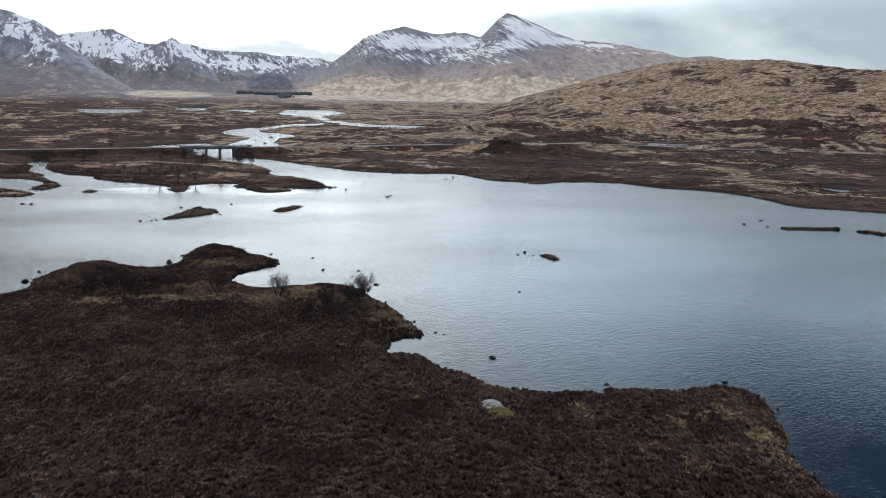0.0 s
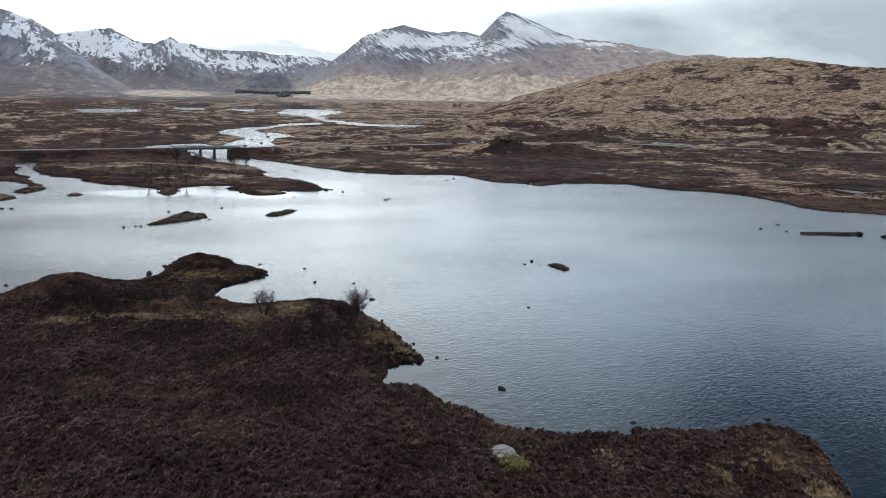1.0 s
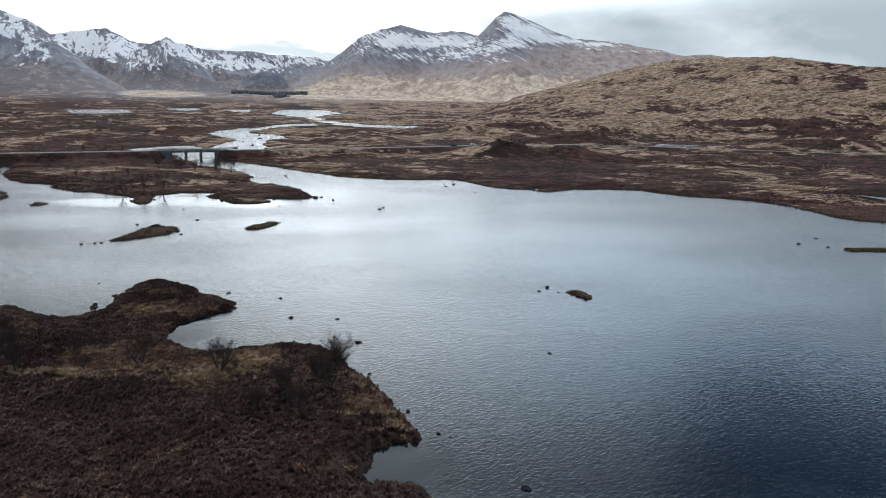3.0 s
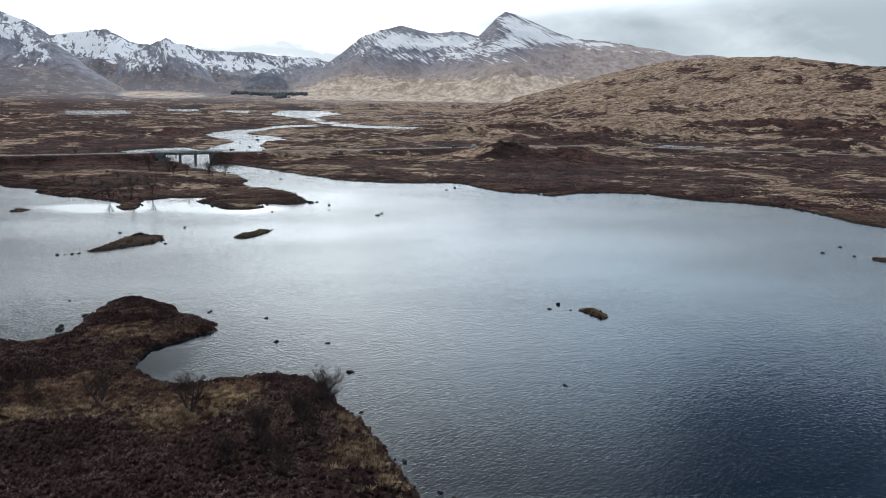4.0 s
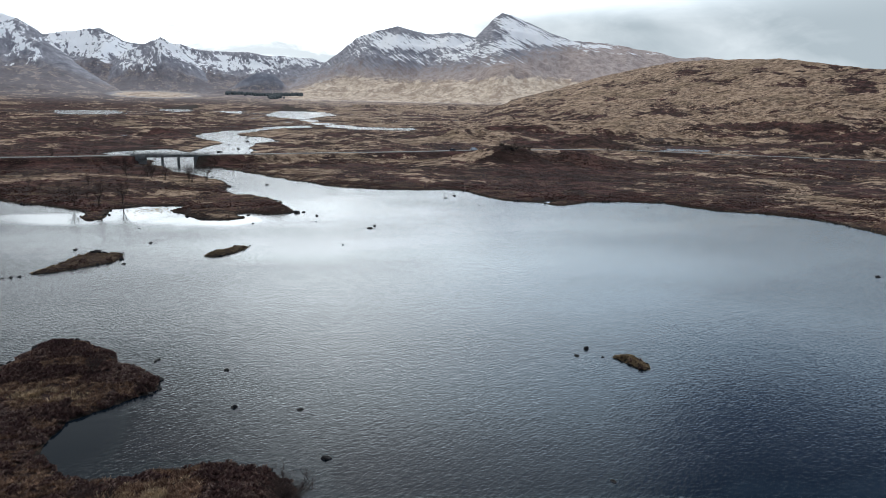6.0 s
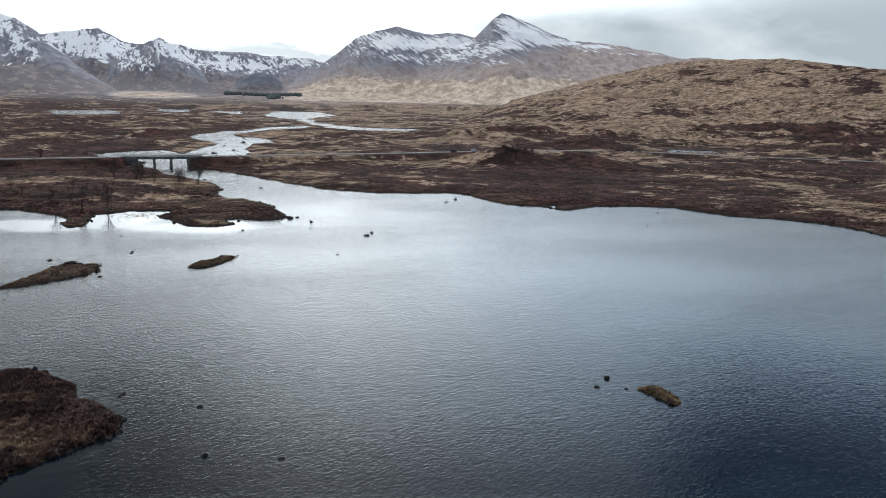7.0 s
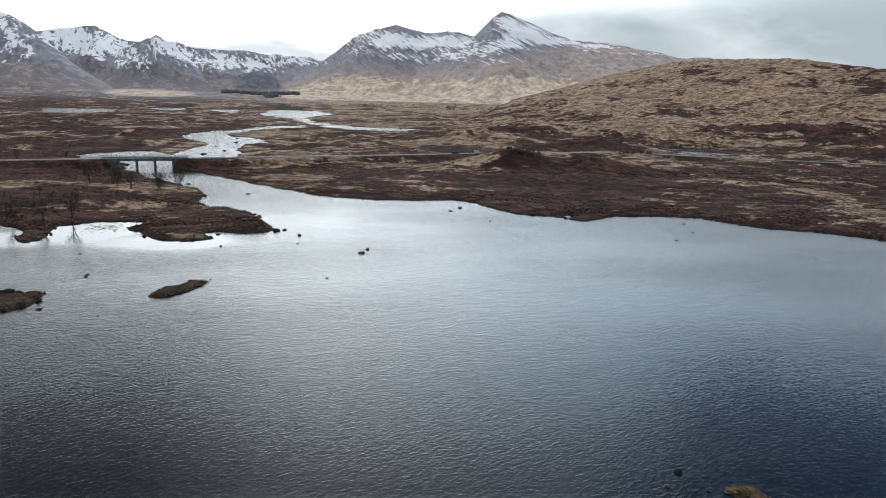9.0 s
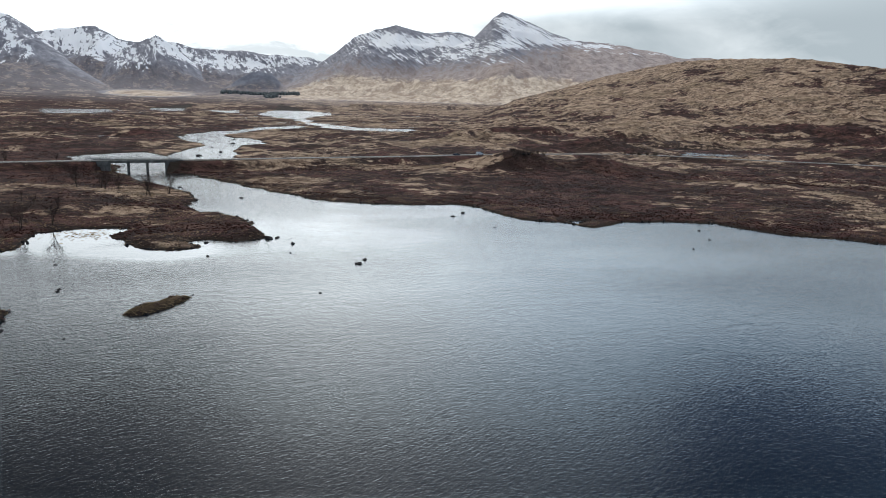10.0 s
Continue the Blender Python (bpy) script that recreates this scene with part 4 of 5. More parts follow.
# ---- vehicles in the lay-by ----
def car(kind, label, at, turn, paint, long, high, van):
    body_paint = plain(kind + "_paint", tuple(c * 0.9 for c in paint), paint, 3.0, 0.25, 0.02, 0.002)
    ob = tagged(new(kind), label, "van" if van else "car")
    ob.matrix_basis = pose(at[0], at[1], ROAD_Z, 0, 0, turn)
    bm = bmesh.new()
    # side outline of the shell, nose to tail
    l, h = long / 2, high
    outline = [(-l, 0.32), (l, 0.32), (l + 0.05, 0.62), (l - 0.1, 0.85)]
    outline += [(l - 0.75, h * 0.62), (l - 1.35, h * 0.97), (l - 1.7, h), (-l + 0.15, h), (-l, h * 0.94)] if van else [(l - 1.1, 0.98), (l - 1.95, h - 0.04), (l - 2.3, h), (-l + 0.9, h), (-l + 0.35, h - 0.12), (-l + 0.02, 0.95)]
    wide = 0.95 if van else 0.86
    left = [bm.verts.new((x, -wide * (0.88 if z > 1.1 else 1), z)) for x, z in outline]
    right = [bm.verts.new((x, wide * (0.88 if z > 1.1 else 1), z)) for x, z in outline]
    bm.faces.new(left)
    bm.faces.new(right[::-1])
    for i in range(len(outline)):
        j = (i + 1) % len(outline)
        bm.faces.new((left[j], left[i], right[i], right[j]))
    bmesh.ops.recalc_face_normals(bm, faces=bm.faces[:])
    bmesh.ops.bevel(bm, geom=bm.edges[:], offset=0.05, segments=2, affect="EDGES")
    shell = part("body", mesh_of(bm, "body", body_paint), ob)
    gx0, gx1 = (l - 1.9, l - 1.0) if van else (-l + 0.7, l - 1.7)
    for y in (-1, 1):
        part("side_window", mesh_of(box(gx1 - gx0, 0.03, 0.42, ((gx0 + gx1) / 2, y * wide * 0.95, high * 0.78), 0.01), "side_window", GLASS), shell)
    part("windscreen", mesh_of(box(0.05, wide * 1.5, 0.55, (l - (1.05 if van else 1.55), 0, high * 0.8), 0.01), "windscreen", GLASS), shell)
    part("bumper", mesh_of(box(0.16, wide * 1.9, 0.22, (l + 0.02, 0, 0.45), 0.04), "bumper", TYRE), ob)
    bm = bmesh.new()
    bmesh.ops.create_cone(bm, cap_ends=True, segments=18, radius1=0.33, radius2=0.33, depth=0.22)
    bmesh.ops.bevel(bm, geom=bm.edges[:], offset=0.03, segments=1, affect="EDGES")
    tyre = mesh_of(bm, "tyre", TYRE)
    bm = bmesh.new()
    bmesh.ops.create_cone(bm, cap_ends=True, segments=14, radius1=0.2, radius2=0.18, depth=0.24)
    rim = mesh_of(bm, "rim", STEEL)
    for x in (-l + 0.8, l - 0.85):
        for y in (-1, 1):
            wheel = part("wheel", tyre, ob, m=pose(x, y * (wide - 0.1), 0.33, 90, 0, 0))
            part("rim", rim, wheel)


GLASS = plain("dark_glass", (0.015, 0.018, 0.02), (0.025, 0.03, 0.034), 2.0, 0.08, 0.0)
TYRE = plain("rubber", (0.015, 0.015, 0.015), (0.03, 0.03, 0.03), 8.0, 0.9)
car("parked_van", "white panel van parked beside the moorland road", (41.5, 525.0), 33, (0.62, 0.66, 0.72), 4.7, 1.95, True)
car("parked_car", "dark blue hatchback parked beside the moorland road", (26.5, 515.5), 30, (0.03, 0.04, 0.07), 4.2, 1.48, False)


# ---- boulders in the loch ----
def boulder_mesh(seed, flat):
    bm = bmesh.new()
    bmesh.ops.create_icosphere(bm, subdivisions=3, radius=1.0)
    off = Vector((seed * 7.3, seed * 3.1, seed * 1.7))
    for v in bm.verts:
        d = v.co.normalized()
        k = 1 + 0.42 * noise.noise(d * 1.3 + off) + 0.16 * noise.noise(d * 3.1 + off) + 0.06 * noise.noise(d * 8 + off)
        v.co = Vector((d.x * k, d.y * k, d.z * k * flat))
    return mesh_of(bm, "boulder", ROCK)


boulders = [boulder_mesh(k, f) for k, f in enumerate((0.6, 0.75, 0.5, 0.85, 0.65))]
ROCKS = [(-11.7, 240.5, 1.15), (-10.7, 244.3, 0.6), (23.1, 140.9, 0.55), (25.1, 143.7, 0.55), (18.9, 108.4, 0.35), (-23.2, 135.2, 0.4), (-19.4, 124.1, 0.5), (-12.0, 123.5, 0.5), (-7.8, 112.7, 0.5),
         (10.4, 74.5, 0.55), (23.5, 65.6, 0.4), (98.8, 188.8, 0.7), (107.8, 196.4, 0.7), (104.2, 185, 0.5), (2.8, 84.9, 0.35), (4.0, 84.2, 0.2), (70.5, 262, 0.5), (80.3, 275, 0.6), (-72.8, 112.5, 0.75), (-74.3, 120, 0.45),
         (-127.6, 209.6, 0.8), (-125, 209.8, 0.7), (-60, 193.8, 0.7), (-76.4, 207.4, 0.6), (-63, 217, 0.45), (38.8, 66.6, 0.45), (41.5, 58.7, 0.35)]
ROCKS2 = [(-5.4, 101, 0.4), (-0.4, 90.2, 0.35), (-32.9, 138.6, 0.35), (-58.4, 144.5, 0.35), (-52.4, 129.3, 0.75), (12.4, 308.5, 1.0), (16.1, 316, 1.0), (-16.8, 216.5, 0.35), (26.6, 140.3, 0.25), (-29.4, 261.2, 0.75), (-61.7, 343.4, 1.0),
          (-36.4, 267, 1.2), (-34.6, 268.5, 0.7), (-50, 260.8, 0.7), (-28.1, 250.4, 0.4), (-73, 235.5, 0.5), (-45.3, 245.6, 0.4), (-92.6, 371.3, 1.1), (23.5, 289.4, 0.5), (83.5, 289.5, 0.6), (-49.4, 190.7, 0.3), (-62.6, 215.4, 0.45),
          (-69.2, 201.2, 1.3), (-67.4, 201.6, 0.9), (-140, 640, 2.2), (-152, 690, 1.8), (-128, 560, 1.6), (-133, 530, 2.0), (-170, 790, 2.0), (-145, 600, 1.2), (122.6, 181, 1.3), (-53, 131, 0.5), (-49.8, 139.2, 0.6), (-51.3, 143.4, 0.45), (-47, 146.2, 0.5),
          (56, 444, 1.5), (59, 446, 1.2), (53.5, 446, 1.1), (50, 441, 0.8), (-76, 181.4, 0.5), (-77.2, 180.7, 0.4), (-78.6, 180.2, 0.5), (-74.8, 182, 0.45),
          (-51.9, 136.3, 0.6), (-51.2, 137.2, 0.5), (-50.9, 140.5, 0.6), (-50.8, 142.6, 0.55), (-33.1, 138.0, 0.35), (-30.4, 131.8, 0.5), (-29.5, 129.2, 0.45), (-39.0, 138.4, 0.5), (-29.9, 127.6, 0.4), (-45.5, 145.4, 0.5), (-48.8, 145.9, 0.55)]
rng = random.Random(4)
for i, (x, y, s) in enumerate(ROCKS + ROCKS2):
    s *= 0.82
    ob = new("boulder", boulders[i % 5])
    z = max(spot(x, y), float(water_level(np.array(y))) - 0.05 * s)
    ob.matrix_basis = pose(x, y, z, 0, 0, rng.uniform(0, 360)) @ Matrix.Diagonal((s * rng.uniform(0.9, 1.35), s * rng.uniform(0.75, 1.0), s * rng.uniform(0.7, 1.0), 1))
    tagged(ob, "dark grey boulder standing out of the loch water" if s < 1 else "large dark grey boulder at the water's edge", "boulder", "boulders in the loch")


def slab():
    """A pale flat outcrop with moss round its foot, among the heather."""
    bm = bmesh.new()
    bmesh.ops.create_icosphere(bm, subdivisions=4, radius=1.0)
    for v in bm.verts:
        d = v.co.normalized()
        k = 1 + 0.35 * noise.noise(d * 1.7) + 0.15 * noise.noise(d * 4.5)
        v.co = Vector((d.x * k * 1.35, d.y * k * 1.5, max(-0.2, d.z * 0.2 + 0.09 * noise.noise(d * 5))))
    ob = new("rock_slab", mesh_of(bm, "rock_slab", SLAB))
    ob.matrix_basis = pose(8.6, 57.3, spot(8.6, 57.3) + 0.22, 0, 0, 25) @ Matrix.Scale(0.85, 4)
    tagged(ob, "pale grey lichen-covered rock slab in the heather", "rock")
    x, y = np.random.default_rng(6).normal(9.4, 0.55, 160), np.random.default_rng(7).normal(55.6, 0.6, 160)
    scatter("moss", dome(6), x, y, np.full(160, 0.28), np.full(160, 0.42), MOSS, "yellow-green moss beside the pale slab", "moss", 29, 0.3)


# ---- trees ----
kinds = [bare_tree("bare_rowan", 11, 4.0, 5, 0.72, "leafless spreading rowan with several stems on the heather bank", 4, 0.75),
         bare_tree("bare_birch", 12, 4.0, 3, 0.56, "leafless young birch with upright twigs on the heather", 4, 0.42),
         bare_tree("bare_birch", 13, 5.2, 1, 0.5, "leafless birch with a single trunk on the moor"),
         bare_tree("bare_willow", 14, 4.6, 4, 0.6, "leafless many-stemmed willow clump on the heather"),
         bare_tree("bare_alder", 15, 5.0, 2, 0.56, "slender leafless alder on the loch shore", 3),
         bare_tree("bare_birch", 16, 5.0, 3, 0.5, "leafless birch with several slender stems on the far moor", 3)]
SPOTS = [(0, -8.3, 100.6, 1.4), (1, -23.1, 98.6, 1.3), (1, -34.2, 102.0, 1.15), (3, -52.4, 101.8, 1.10), (1, -11.2, 87.2, 0.95), (1, -13.8, 90.0, 0.80), (1, -38.2, 131.8, 0.60), (5, -123.4, 352.6, 1.49), (5, -115.8, 353.9, 1.56), (4, -99.5, 330.3, 1.30),
         (4, -90.4, 330.1, 1.30), (4, -88.2, 327.9, 1.30), (4, -91.4, 336.2, 1.37), (5, -85.6, 338.4, 1.5), (4, -99.5, 271.5, 1.30), (4, -94.6, 276.4, 1.49), (5, -202.6, 446.0, 1.43), (5, -111.7, 347.8, 1.17), (4, -105.5, 268.4, 1.0),
         (3, -48.5, 100.5, 1.10), (3, -56.5, 103.5, 1.10), (3, -52.0, 105.0, 1.00), (3, -14.5, 92.0, 0.90), (3, -11.0, 95.5, 0.90), (3, -16.5, 88.0, 0.75), (1, -43.0, 104.0, 0.70), (1, -40.0, 100.0, 0.60), (1, -9.4, 92.5, 0.90), (5, 59, 449, 0.91), (5, -240, 420, 1.17), (5, -255, 410, 1.17), (5, -190, 470, 1.04), (4, 150, 560, 0.9), (4, 160, 572, 0.9), (4, 168, 640, 1.2), (4, 172, 648, 1.0),
         (4, -118, 292, 0.75), (4, -126, 300, 0.85), (4, -110, 286, 0.7), (4, -135, 304, 0.8), (4, -121, 312, 0.75), (4, -104, 300, 0.7), (4, -143, 312, 0.8), (4, -113, 303, 0.65)]
placed = set()
for i, (k, x, y, s) in enumerate(SPOTS):
    s *= 1.25 if 260 < y < 360 else 1.0
    m = pose(x, y, spot(x, y), 0, 0, 0 if k not in placed else (i * 77) % 360) @ Matrix.Scale(s, 4)
    if k in placed:
        copy = copy_thing(kinds[k], pose(0, 0, 0))
        copy.matrix_basis = m
    else:
        kinds[k].matrix_basis = m
        placed.add(k)


# ---- heather, sedge, scrub and far woods ----
def dome(seg=6, rings=((1.0, -0.25), (0.86, 0.45), (0.45, 0.85))):
    """A low bush: rings of a ragged dome, as unit vertices and triangles."""
    vs, fs, n = [], [], len(rings)
    for i, (r, z) in enumerate(rings):
        for k in range(seg):
            a = 2 * math.pi * (k + 0.5 * (i % 2)) / seg
            vs.append((r * math.cos(a), r * math.sin(a), z))
    vs.append((0, 0, 1.0))
    for ring in range(n - 1):
        for k in range(seg):
            a, b = ring * seg + k, ring * seg + (k + 1) % seg
            fs += [(a, b, b + seg), (a, b + seg, a + seg)]
    fs += [((n - 1) * seg + k, (n - 1) * seg + (k + 1) % seg, n * seg) for k in range(seg)]
    return np.array(vs), np.array(fs)


SPRIG = ((1.0, -0.2), (0.72, 0.62))


def sprig(twigs=9, seed=3, wide=0.16):
    """A heather plant: thin upright twigs that fan out, one triangle each."""
    vs, fs, gen = [], [], np.random.default_rng(seed)
    for k in range(twigs):
        a = 2 * math.pi * (k + gen.uniform(0, 0.8)) / twigs
        c, s, far = math.cos(a), math.sin(a), gen.uniform(0.35, 1.1)
        q = gen.uniform(0, 0.5)
        b = len(vs)
        vs += [(c * q - s * wide, s * q + c * wide, gen.uniform(-0.1, 0.2)), (c * q + s * wide, s * q - c * wide, gen.uniform(-0.1, 0.2)), (c * far, s * far, gen.uniform(0.55, 1.0))]
        fs.append((b, b + 1, b + 2))
    return np.array(vs), np.array(fs)


def bush(twigs=20, seed=3, wide=0.15):
    """A heather bush: twigs that fan out from the stem into a rounded head, one triangle each, and how near each corner is to a tip."""
    vs, fs, tip, gen = [], [], [], np.random.default_rng(seed)
    for k in range(twigs):
        a = 2.4 * k + gen.uniform(-0.4, 0.4)
        up = (k + 0.5) / twigs
        c, s, out = math.cos(a), math.sin(a), math.sqrt(1 - 0.92 * up * up) * gen.uniform(0.8, 1.1)
        top = (0.12 + 0.88 * up) * gen.uniform(0.85, 1.1)
        t, b = gen.uniform(-0.6, 0.6), len(vs)
        vs += [(c * out * 0.25, s * out * 0.25, top * 0.2 - 0.15), (c * out - s * wide * 1.5, s * out + c * wide * 1.5, top + t * wide), (c * out + s * wide * 1.5, s * out - c * wide * 1.5, top - t * wide)]
        tip += [0.0, 0.55 + 0.45 * up, 0.55 + 0.45 * up]
        fs.append((b, b + 1, b + 2))
    return np.array(vs), np.array(fs), np.array(tip)


def scatter(name, template, x, y, radius, height, mat, label, category, seed, rough=0.3, flat=False):
    gen = np.random.default_rng(seed)
    vs, fs = template[:2]
    n = len(x)
    z = ground(x, y)[0]
    turn = gen.uniform(0, 2 * math.pi, n)
    wob = 1 + gen.uniform(-rough, rough, (n, len(vs), 1))
    p = vs[None] * wob
    c, s = np.cos(turn)[:, None], np.sin(turn)[:, None]
    stretch = gen.uniform(0.75, 1.3, n)[:, None]
    px, py = p[:, :, 0] * stretch, p[:, :, 1] / stretch
    out = np.stack([(px * c - py * s) * radius[:, None] + x[:, None], (px * s + py * c) * radius[:, None] + y[:, None], p[:, :, 2] * height[:, None] + z[:, None]], -1)
    faces = (fs[None] + (np.arange(n) * len(vs))[:, None, None]).reshape(-1, 3)
    me = sheet(name, out.reshape(-1, 3), faces, mat, not flat)
    if len(template) > 2:
        float_attribute(me, "tip", np.tile(template[2], n))
    return tagged(new(name, me), label, category, kind="stuff")


gen = np.random.default_rng(2)


def strewn(n, x0, x1, y0, y1, least, most=1e9):
    x, y = gen.uniform(x0, x1, n), gen.uniform(y0, y1, n)
    sd = shore_distance(x, y)
    keep = (sd > least) & (sd < most)
    return x[keep], y[keep]


def grassy(x, y):
    """Where sedge stands instead of heather on the near banks."""
    g = 0.06 + (fbm(x / 9, y / 7, 3, 91) - 0.5) * 0.8 + 0.16 * smooth(90, 102, y)
    for px, py, pr, amount in ((-20.6, 102.4, 3.2, 1.6), (-23.2, 97.2, 3.2, 0.9), (-29, 97.6, 4, 0.15), (-33, 101, 4, 0.2), (-42, 98.4, 4, 0.35), (-52.5, 96.3, 3, 0.3), (-41, 125, 4, 0.5), (-45, 126, 3, 0.45), (-5, 89.5, 3.5, 0.55), (-7, 96.8, 2.5, 0.3), (-40, 108, 9, 0.15), (33, 53, 8, 0.16), (12, 60, 8, 0.1),
                               (-14, 104, 5, -0.6), (-15, 96, 5, -0.4), (-52, 106, 7, -0.3)):
        g = g + amount * np.exp(-((x - px) ** 2 + (y - py) ** 2) / pr**2)
    return g


x, y = strewn(112000, -100, 46, 24, 150, 0.1)
keep = ((x < 0) | (y < 90)) & (gen.uniform(0, 1, len(x)) < 1.2 - np.hypot(x, y + 13) / 420)
x, y = x[keep], y[keep]
bx, by = strewn(5000, -60, 75, -25, 24, 0.1)
x, y = np.concatenate([x, bx]), np.concatenate([y, by])
bx, by = strewn(15000, -75, -4, 100, 148, 0.1)
x, y = np.concatenate([x, bx]), np.concatenate([y, by])
g = grassy(x, y) + (fbm(x / 2.2, y / 2.2, 3, 92) - 0.5) * 1.0
hx, hy = x[g < 0.34], y[g < 0.34]
tall = 0.75 + 0.6 * fbm(hx / 5, hy / 5, 3, 55)
size = gen.uniform(0.18, 0.36, len(hx)) * tall
half = gen.uniform(0, 1, len(hx)) < 0.5
for seed, some in ((3, half), (14, ~half)):
    scatter("heather", bush(13, seed, 0.19), hx[some], hy[some], size[some], size[some] * gen.uniform(0.75, 1.15, some.sum()), HEATHER, "dense dark brown winter heather bushes on the near bank", "heather", 21 + seed, 0.18, True)
sx, sy = x[g >= 0.30], y[g >= 0.30]
mx2, my2 = strewn(26000, -66, 2, 84, 122, 0.4)
more = grassy(mx2, my2) + (fbm(mx2 / 2.2, my2 / 2.2, 3, 92) - 0.5) * 1.0 > 0.50
sx, sy = np.concatenate([sx, mx2[more]]), np.concatenate([sy, my2[more]])
gx2, gy2 = (np.concatenate([gen.normal(row[k], row[k + 2], row[4]) for row in ((-20.6, 102.4, 1.7, 1.5, 2600), (-23.5, 97.6, 2.2, 1.2, 1000), (-33.5, 100.5, 2.5, 1.2, 160), (-42.0, 98.6, 3.0, 0.7, 700), (-52.5, 96.4, 2.0, 0.8, 150),
                                                                                    (-41.5, 125.2, 2.6, 1.0, 260), (-2.6, 86.5, 1.5, 1.8, 260), (-5.2, 92.5, 1.1, 2.2, 260), (-7, 96.8, 1.2, 0.9, 200),
                                                                                    (27.8, 53.1, 0.4, 1.2, 70), (30.7, 55.2, 0.7, 0.7, 60), (33.2, 56.4, 0.9, 0.9, 90), (36, 51.3, 0.7, 1.0, 90), (35.2, 47.5, 0.7, 1.8, 110), (26.5, 44, 1.0, 0.8, 60), (18.2, 55.8, 0.6, 1.5, 50))]) for k in (0, 1))
dry = (shore_distance(gx2, gy2) > 0.3) & (fbm(gx2 / 1.6, gy2 / 1.6, 3, 93) > 0.42)
gx2, gy2 = gx2[dry], gy2[dry]
size = gen.uniform(0.22, 0.48, len(gx2)) * (0.6 + 0.8 * fbm(gx2 / 0.9, gy2 / 0.9, 2, 94))
scatter("straw_tussocks", sprig(12, 12, 0.13), gx2, gy2, size, size * 0.95, STRAW, "bright straw-coloured grass among the trees on the near bank", "grass", 37, 0.3, True)
size = gen.uniform(0.2, 0.5, len(sx))
scatter("sedge", sprig(10, 4, 0.11), sx, sy, size, size * 0.7, SEDGE, "straw-coloured dead moor grass tussocks", "grass", 22, 0.25, True)
ex, ey = strewn(5200, -100, 46, 30, 150, 0.0, 1.0)
size = gen.uniform(0.2, 0.42, len(ex))
scatter("bank_heather", bush(16, 6, 0.2), ex, ey, size, size * 1.3, HEATHER, "ragged heather overhanging the bank's edge", "heather", 23, 0.4, True)
x, y = strewn(125000, -200, 190, 225, 470, 0.1, 150)
tan = fbm(x / 18, y / 14, 4, 66) + 0.5 * (fbm(x / 4, y / 4, 3, 67) - 0.5)
edge = shore_distance(x, y)
tan = tan + 0.34 * smooth(15, 4, abs(distance(x, y, [(-150, 345), (-110, 352), (-85, 338)], closed=False))) + 0.05 * smooth(-50, -80, x)
for px, py, pr, amount in ((-84, 302, 11, 0.10), (-66, 300, 9, 0.10), (-54, 261, 8, 0.12), (-90, 340, 12, 0.10), (-50, 275, 10, -0.10), (-150, 390, 30, -0.15), (34, 470, 24, 0.15), (10, 455, 26, 0.1), (60, 420, 25, -0.05), (62, 432, 12, 0.12), (20, 350, 18, 0.08)):
    tan = tan + amount * np.exp(-((x - px) ** 2 + (y - py) ** 2) / pr**2)
keep = gen.uniform(0, 1, len(x)) < 0.24 + 0.7 * smooth(30, 2, edge)
dark = keep & (tan < 0.50)
size = gen.uniform(0.2, 0.5, len(x))
scatter("far_heather", sprig(8, 7, 0.3), x[dark], y[dark], size[dark] * 1.15, size[dark] * gen.uniform(0.45, 0.8, dark.sum()), FAR_HEATHER, "brown heather along the far shore", "heather", 24, 0.38, True)
pale = keep & (tan > 0.515)
scatter("far_sedge", sprig(8, 9, 0.22), x[pale], y[pale], size[pale], size[pale] * gen.uniform(0.35, 0.6, pale.sum()), FAR_SEDGE, "tawny dead grass on the spit and far shore", "grass", 34, 0.38, True)
# tussocks over the moor beyond the road and on the hill
az, r = np.radians(gen.uniform(-36, 36, 46000)), 400 + 950 * gen.uniform(0, 1, 46000) ** 1.5
x, y = HUB[0] + r * np.sin(az), HUB[1] + r * np.cos(az)
keep = (shore_distance(x, y) > 1.5) & (distance(x, y, ROAD_LINE, closed=False) > 7)
x, y, r = x[keep], y[keep], r[keep]
tan = fbm(x / 30, y / 45, 4, 66) + 0.5 * (fbm(x / 7, y / 10, 3, 67) - 0.5) + 0.06 * smooth(700, 900, r) * smooth(0, 60, x)
size = gen.uniform(0.4, 0.95, len(x)) * (0.8 + 0.5 * smooth(450, 1000, r))
dark, pale = tan < 0.47, tan > 0.50
scatter("moor_heather", sprig(4, 17, 0.35), x[dark], y[dark], size[dark], size[dark] * 0.75, FAR_HEATHER, "scattered dark heather bushes over the open moor", "heather", 35, 0.35, True)
scatter("moor_tussocks", sprig(4, 19, 0.30), x[pale], y[pale], size[pale], size[pale] * 0.6, FAR_SEDGE, "pale grass tussocks over the open moor and hill", "grass", 36, 0.35, True)
def on_islands(count):
    """Places spread over the small islands."""
    spots = [strewn(count, min(p[0] for p in isle) - 2, max(p[0] for p in isle) + 2, min(p[1] for p in isle) - 2, max(p[1] for p in isle) + 2, 0.0, 40) for isle in ISLANDS[:5]]
    return np.concatenate([p[0] for p in spots]), np.concatenate([p[1] for p in spots])


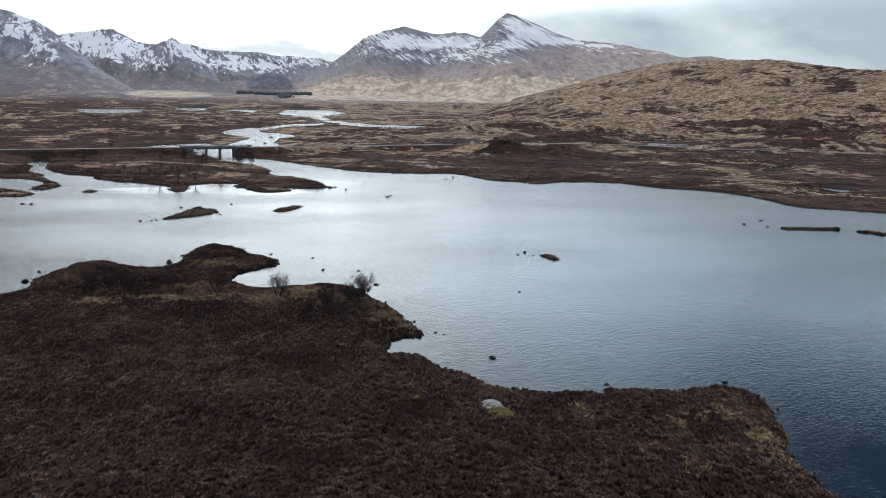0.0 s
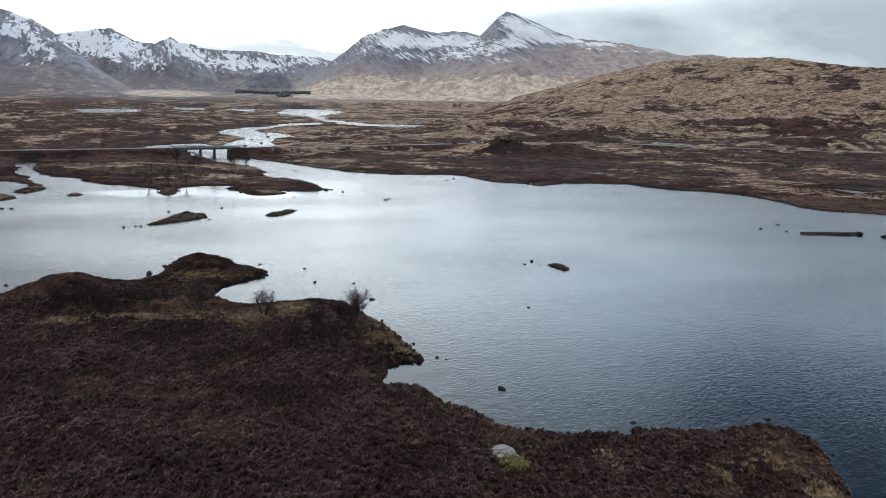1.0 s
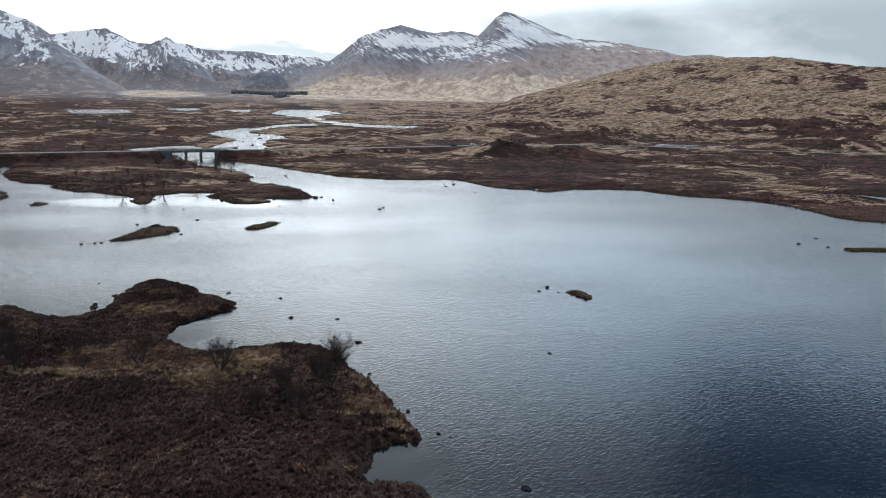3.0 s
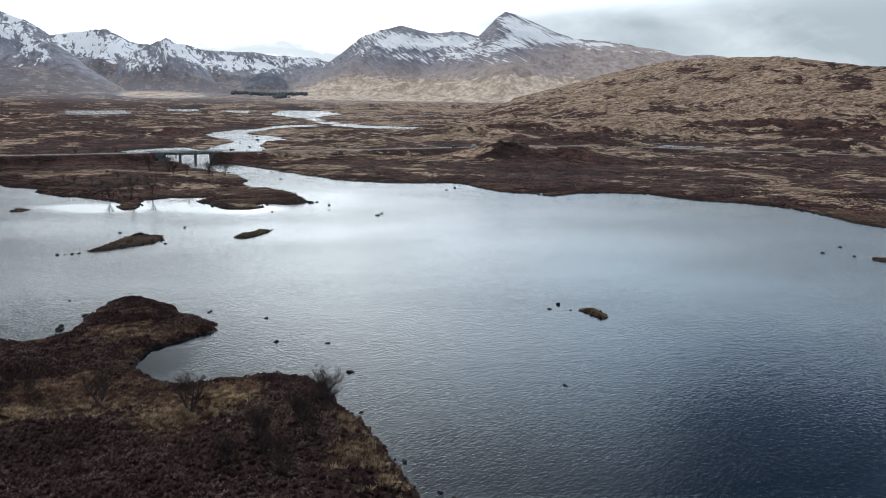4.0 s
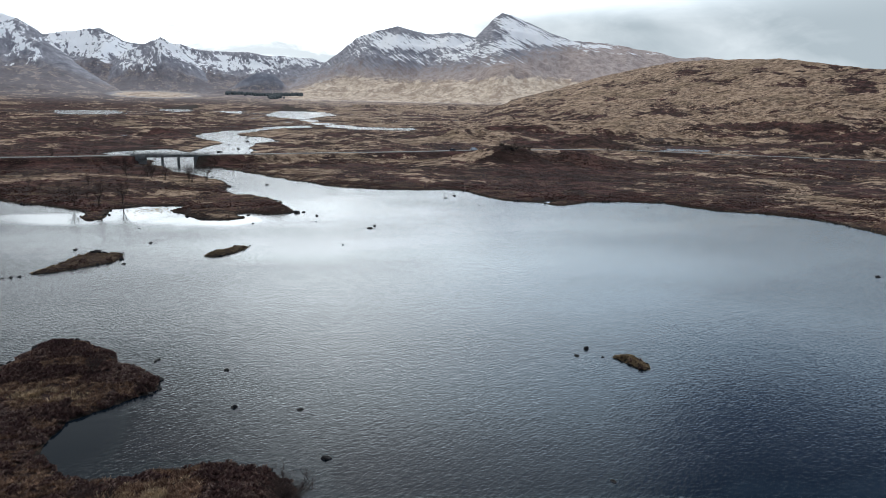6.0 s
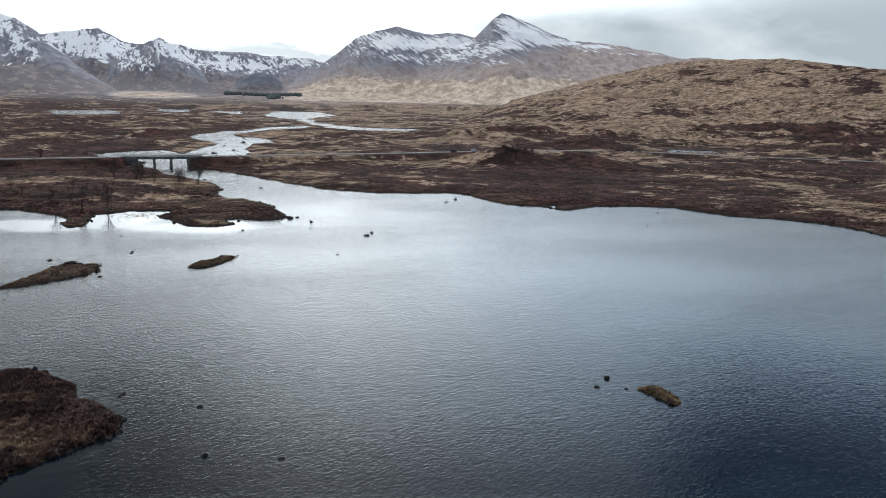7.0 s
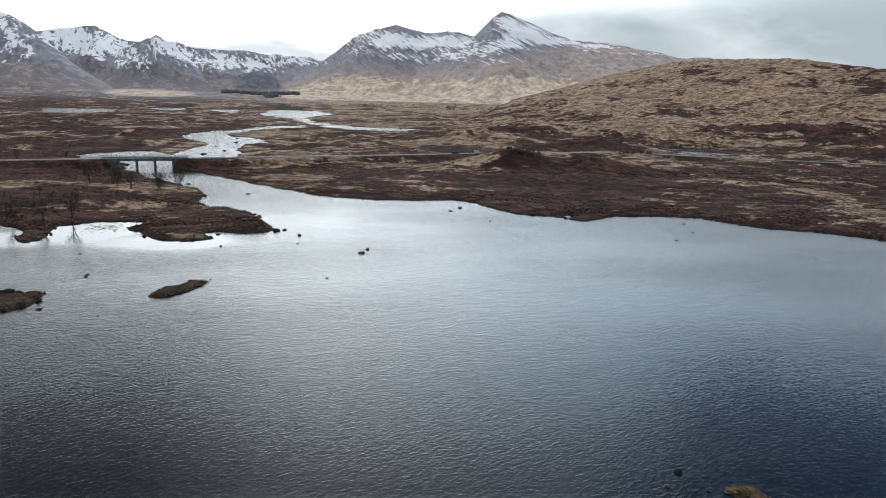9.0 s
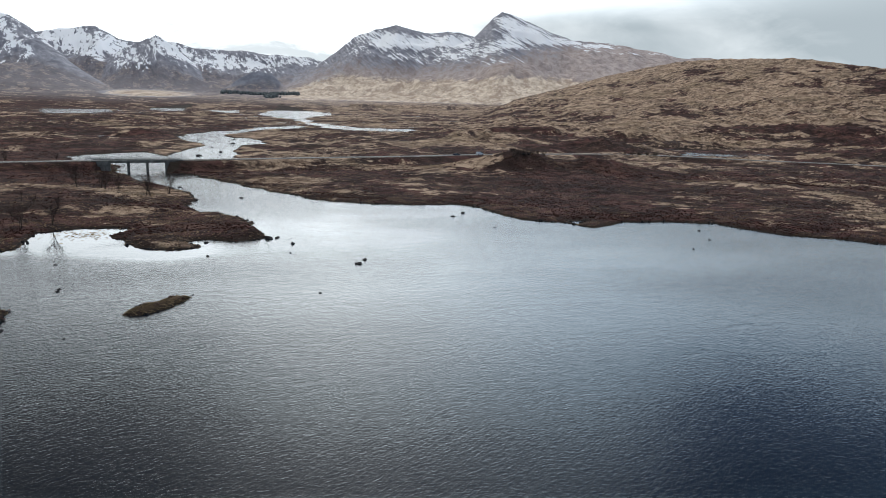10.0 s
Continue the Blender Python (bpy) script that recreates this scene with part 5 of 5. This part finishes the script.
x, y = on_islands(2600)
size = gen.uniform(0.16, 0.34, len(x))
scatter("island_sedge", sprig(10, 18, 0.12), x, y, size, size * 0.55, DULL_SEDGE, "dead olive-brown grass tussocks on the small islands", "grass", 25, 0.3, True)
x, y = on_islands(700)
keep = (fbm(x / 2.5, y / 2.5, 3, 73) > 0.60) & (y > 170)
x, y = x[keep], y[keep]
size = gen.uniform(0.2, 0.4, len(x))
scatter("island_heather", bush(14, 9, 0.18), x, y, size, size, HEATHER, "dark heather bushes on the small islands", "heather", 38, 0.2, True)
a = np.radians(np.concatenate([gen.uniform(-14.9, -9.0, 300), gen.normal(-11.25, 0.27, 70)]))
r = np.concatenate([gen.normal(2960, 60, 300), gen.normal(2700, 30, 70)])
x, y = HUB[0] + r * np.sin(a), HUB[1] + r * np.cos(a)
scatter("conifer_wood", dome(6), x, y, gen.uniform(3.5, 8, 370), gen.uniform(5, 13, 370), NEEDLE, "dark green conifer plantation below the mountains", "wood", 26, 0.3)
x = np.concatenate([gen.uniform(190, 320, 160), gen.normal(58, 5, 16), gen.uniform(145, 172, 30), gen.normal(55, 4, 24)])
y = np.concatenate([gen.uniform(688, 702, 160), gen.normal(449, 4, 16), gen.uniform(558, 574, 30), gen.normal(445, 3, 24)])
x, y = (v[shore_distance(x, y) > 0.5] for v in (x, y))
scatter("scrub", sprig(16, 8, 0.06), x, y, gen.uniform(0.9, 1.8, len(x)), gen.uniform(1.6, 3.6, len(x)), SCRUB, "bare grey-brown birch and willow scrub", "scrub", 27, 0.3, True)
# weed on the calm inlet
x, y = gen.normal(-82, 4.5, 240), gen.normal(268, 3.5, 240)
x, y = (v[shore_distance(x, y) < -0.8] for v in (x, y))
disc = dome(6)
weed = scatter("water_weed", (disc[0] * (1, 1, 0.02), disc[1]), x, y, gen.uniform(0.1, 0.4, len(x)), np.ones(len(x)), DULL_SEDGE, "brown weed floating on the calm inlet", "water weed", 28, 0.3)
flat_z = np.zeros(len(weed.data.vertices) * 3, np.float32)
weed.data.vertices.foreach_get("co", flat_z)
flat_z[2::3] = np.tile(0.004 + 0.02 * np.clip(disc[0][:, 2], 0, 1), len(x))
weed.data.vertices.foreach_set("co", flat_z)
slab()
# stones along the water's edge
x, y = strewn(90000, -150, 150, 45, 420, -0.5, 0.35)
keep = fbm(x / 6, y / 6, 3, 71) > 0.46
x, y = x[keep], y[keep]
size = gen.uniform(0.10, 0.34, len(x)) * (0.8 + smooth(100, 300, y))
scatter("shore_stones", dome(5, SPRIG), x, y, size, size * gen.uniform(0.6, 1.1, len(x)), ROCK, "dark grey stones scattered along the water's edge", "stones", 32, 0.32)
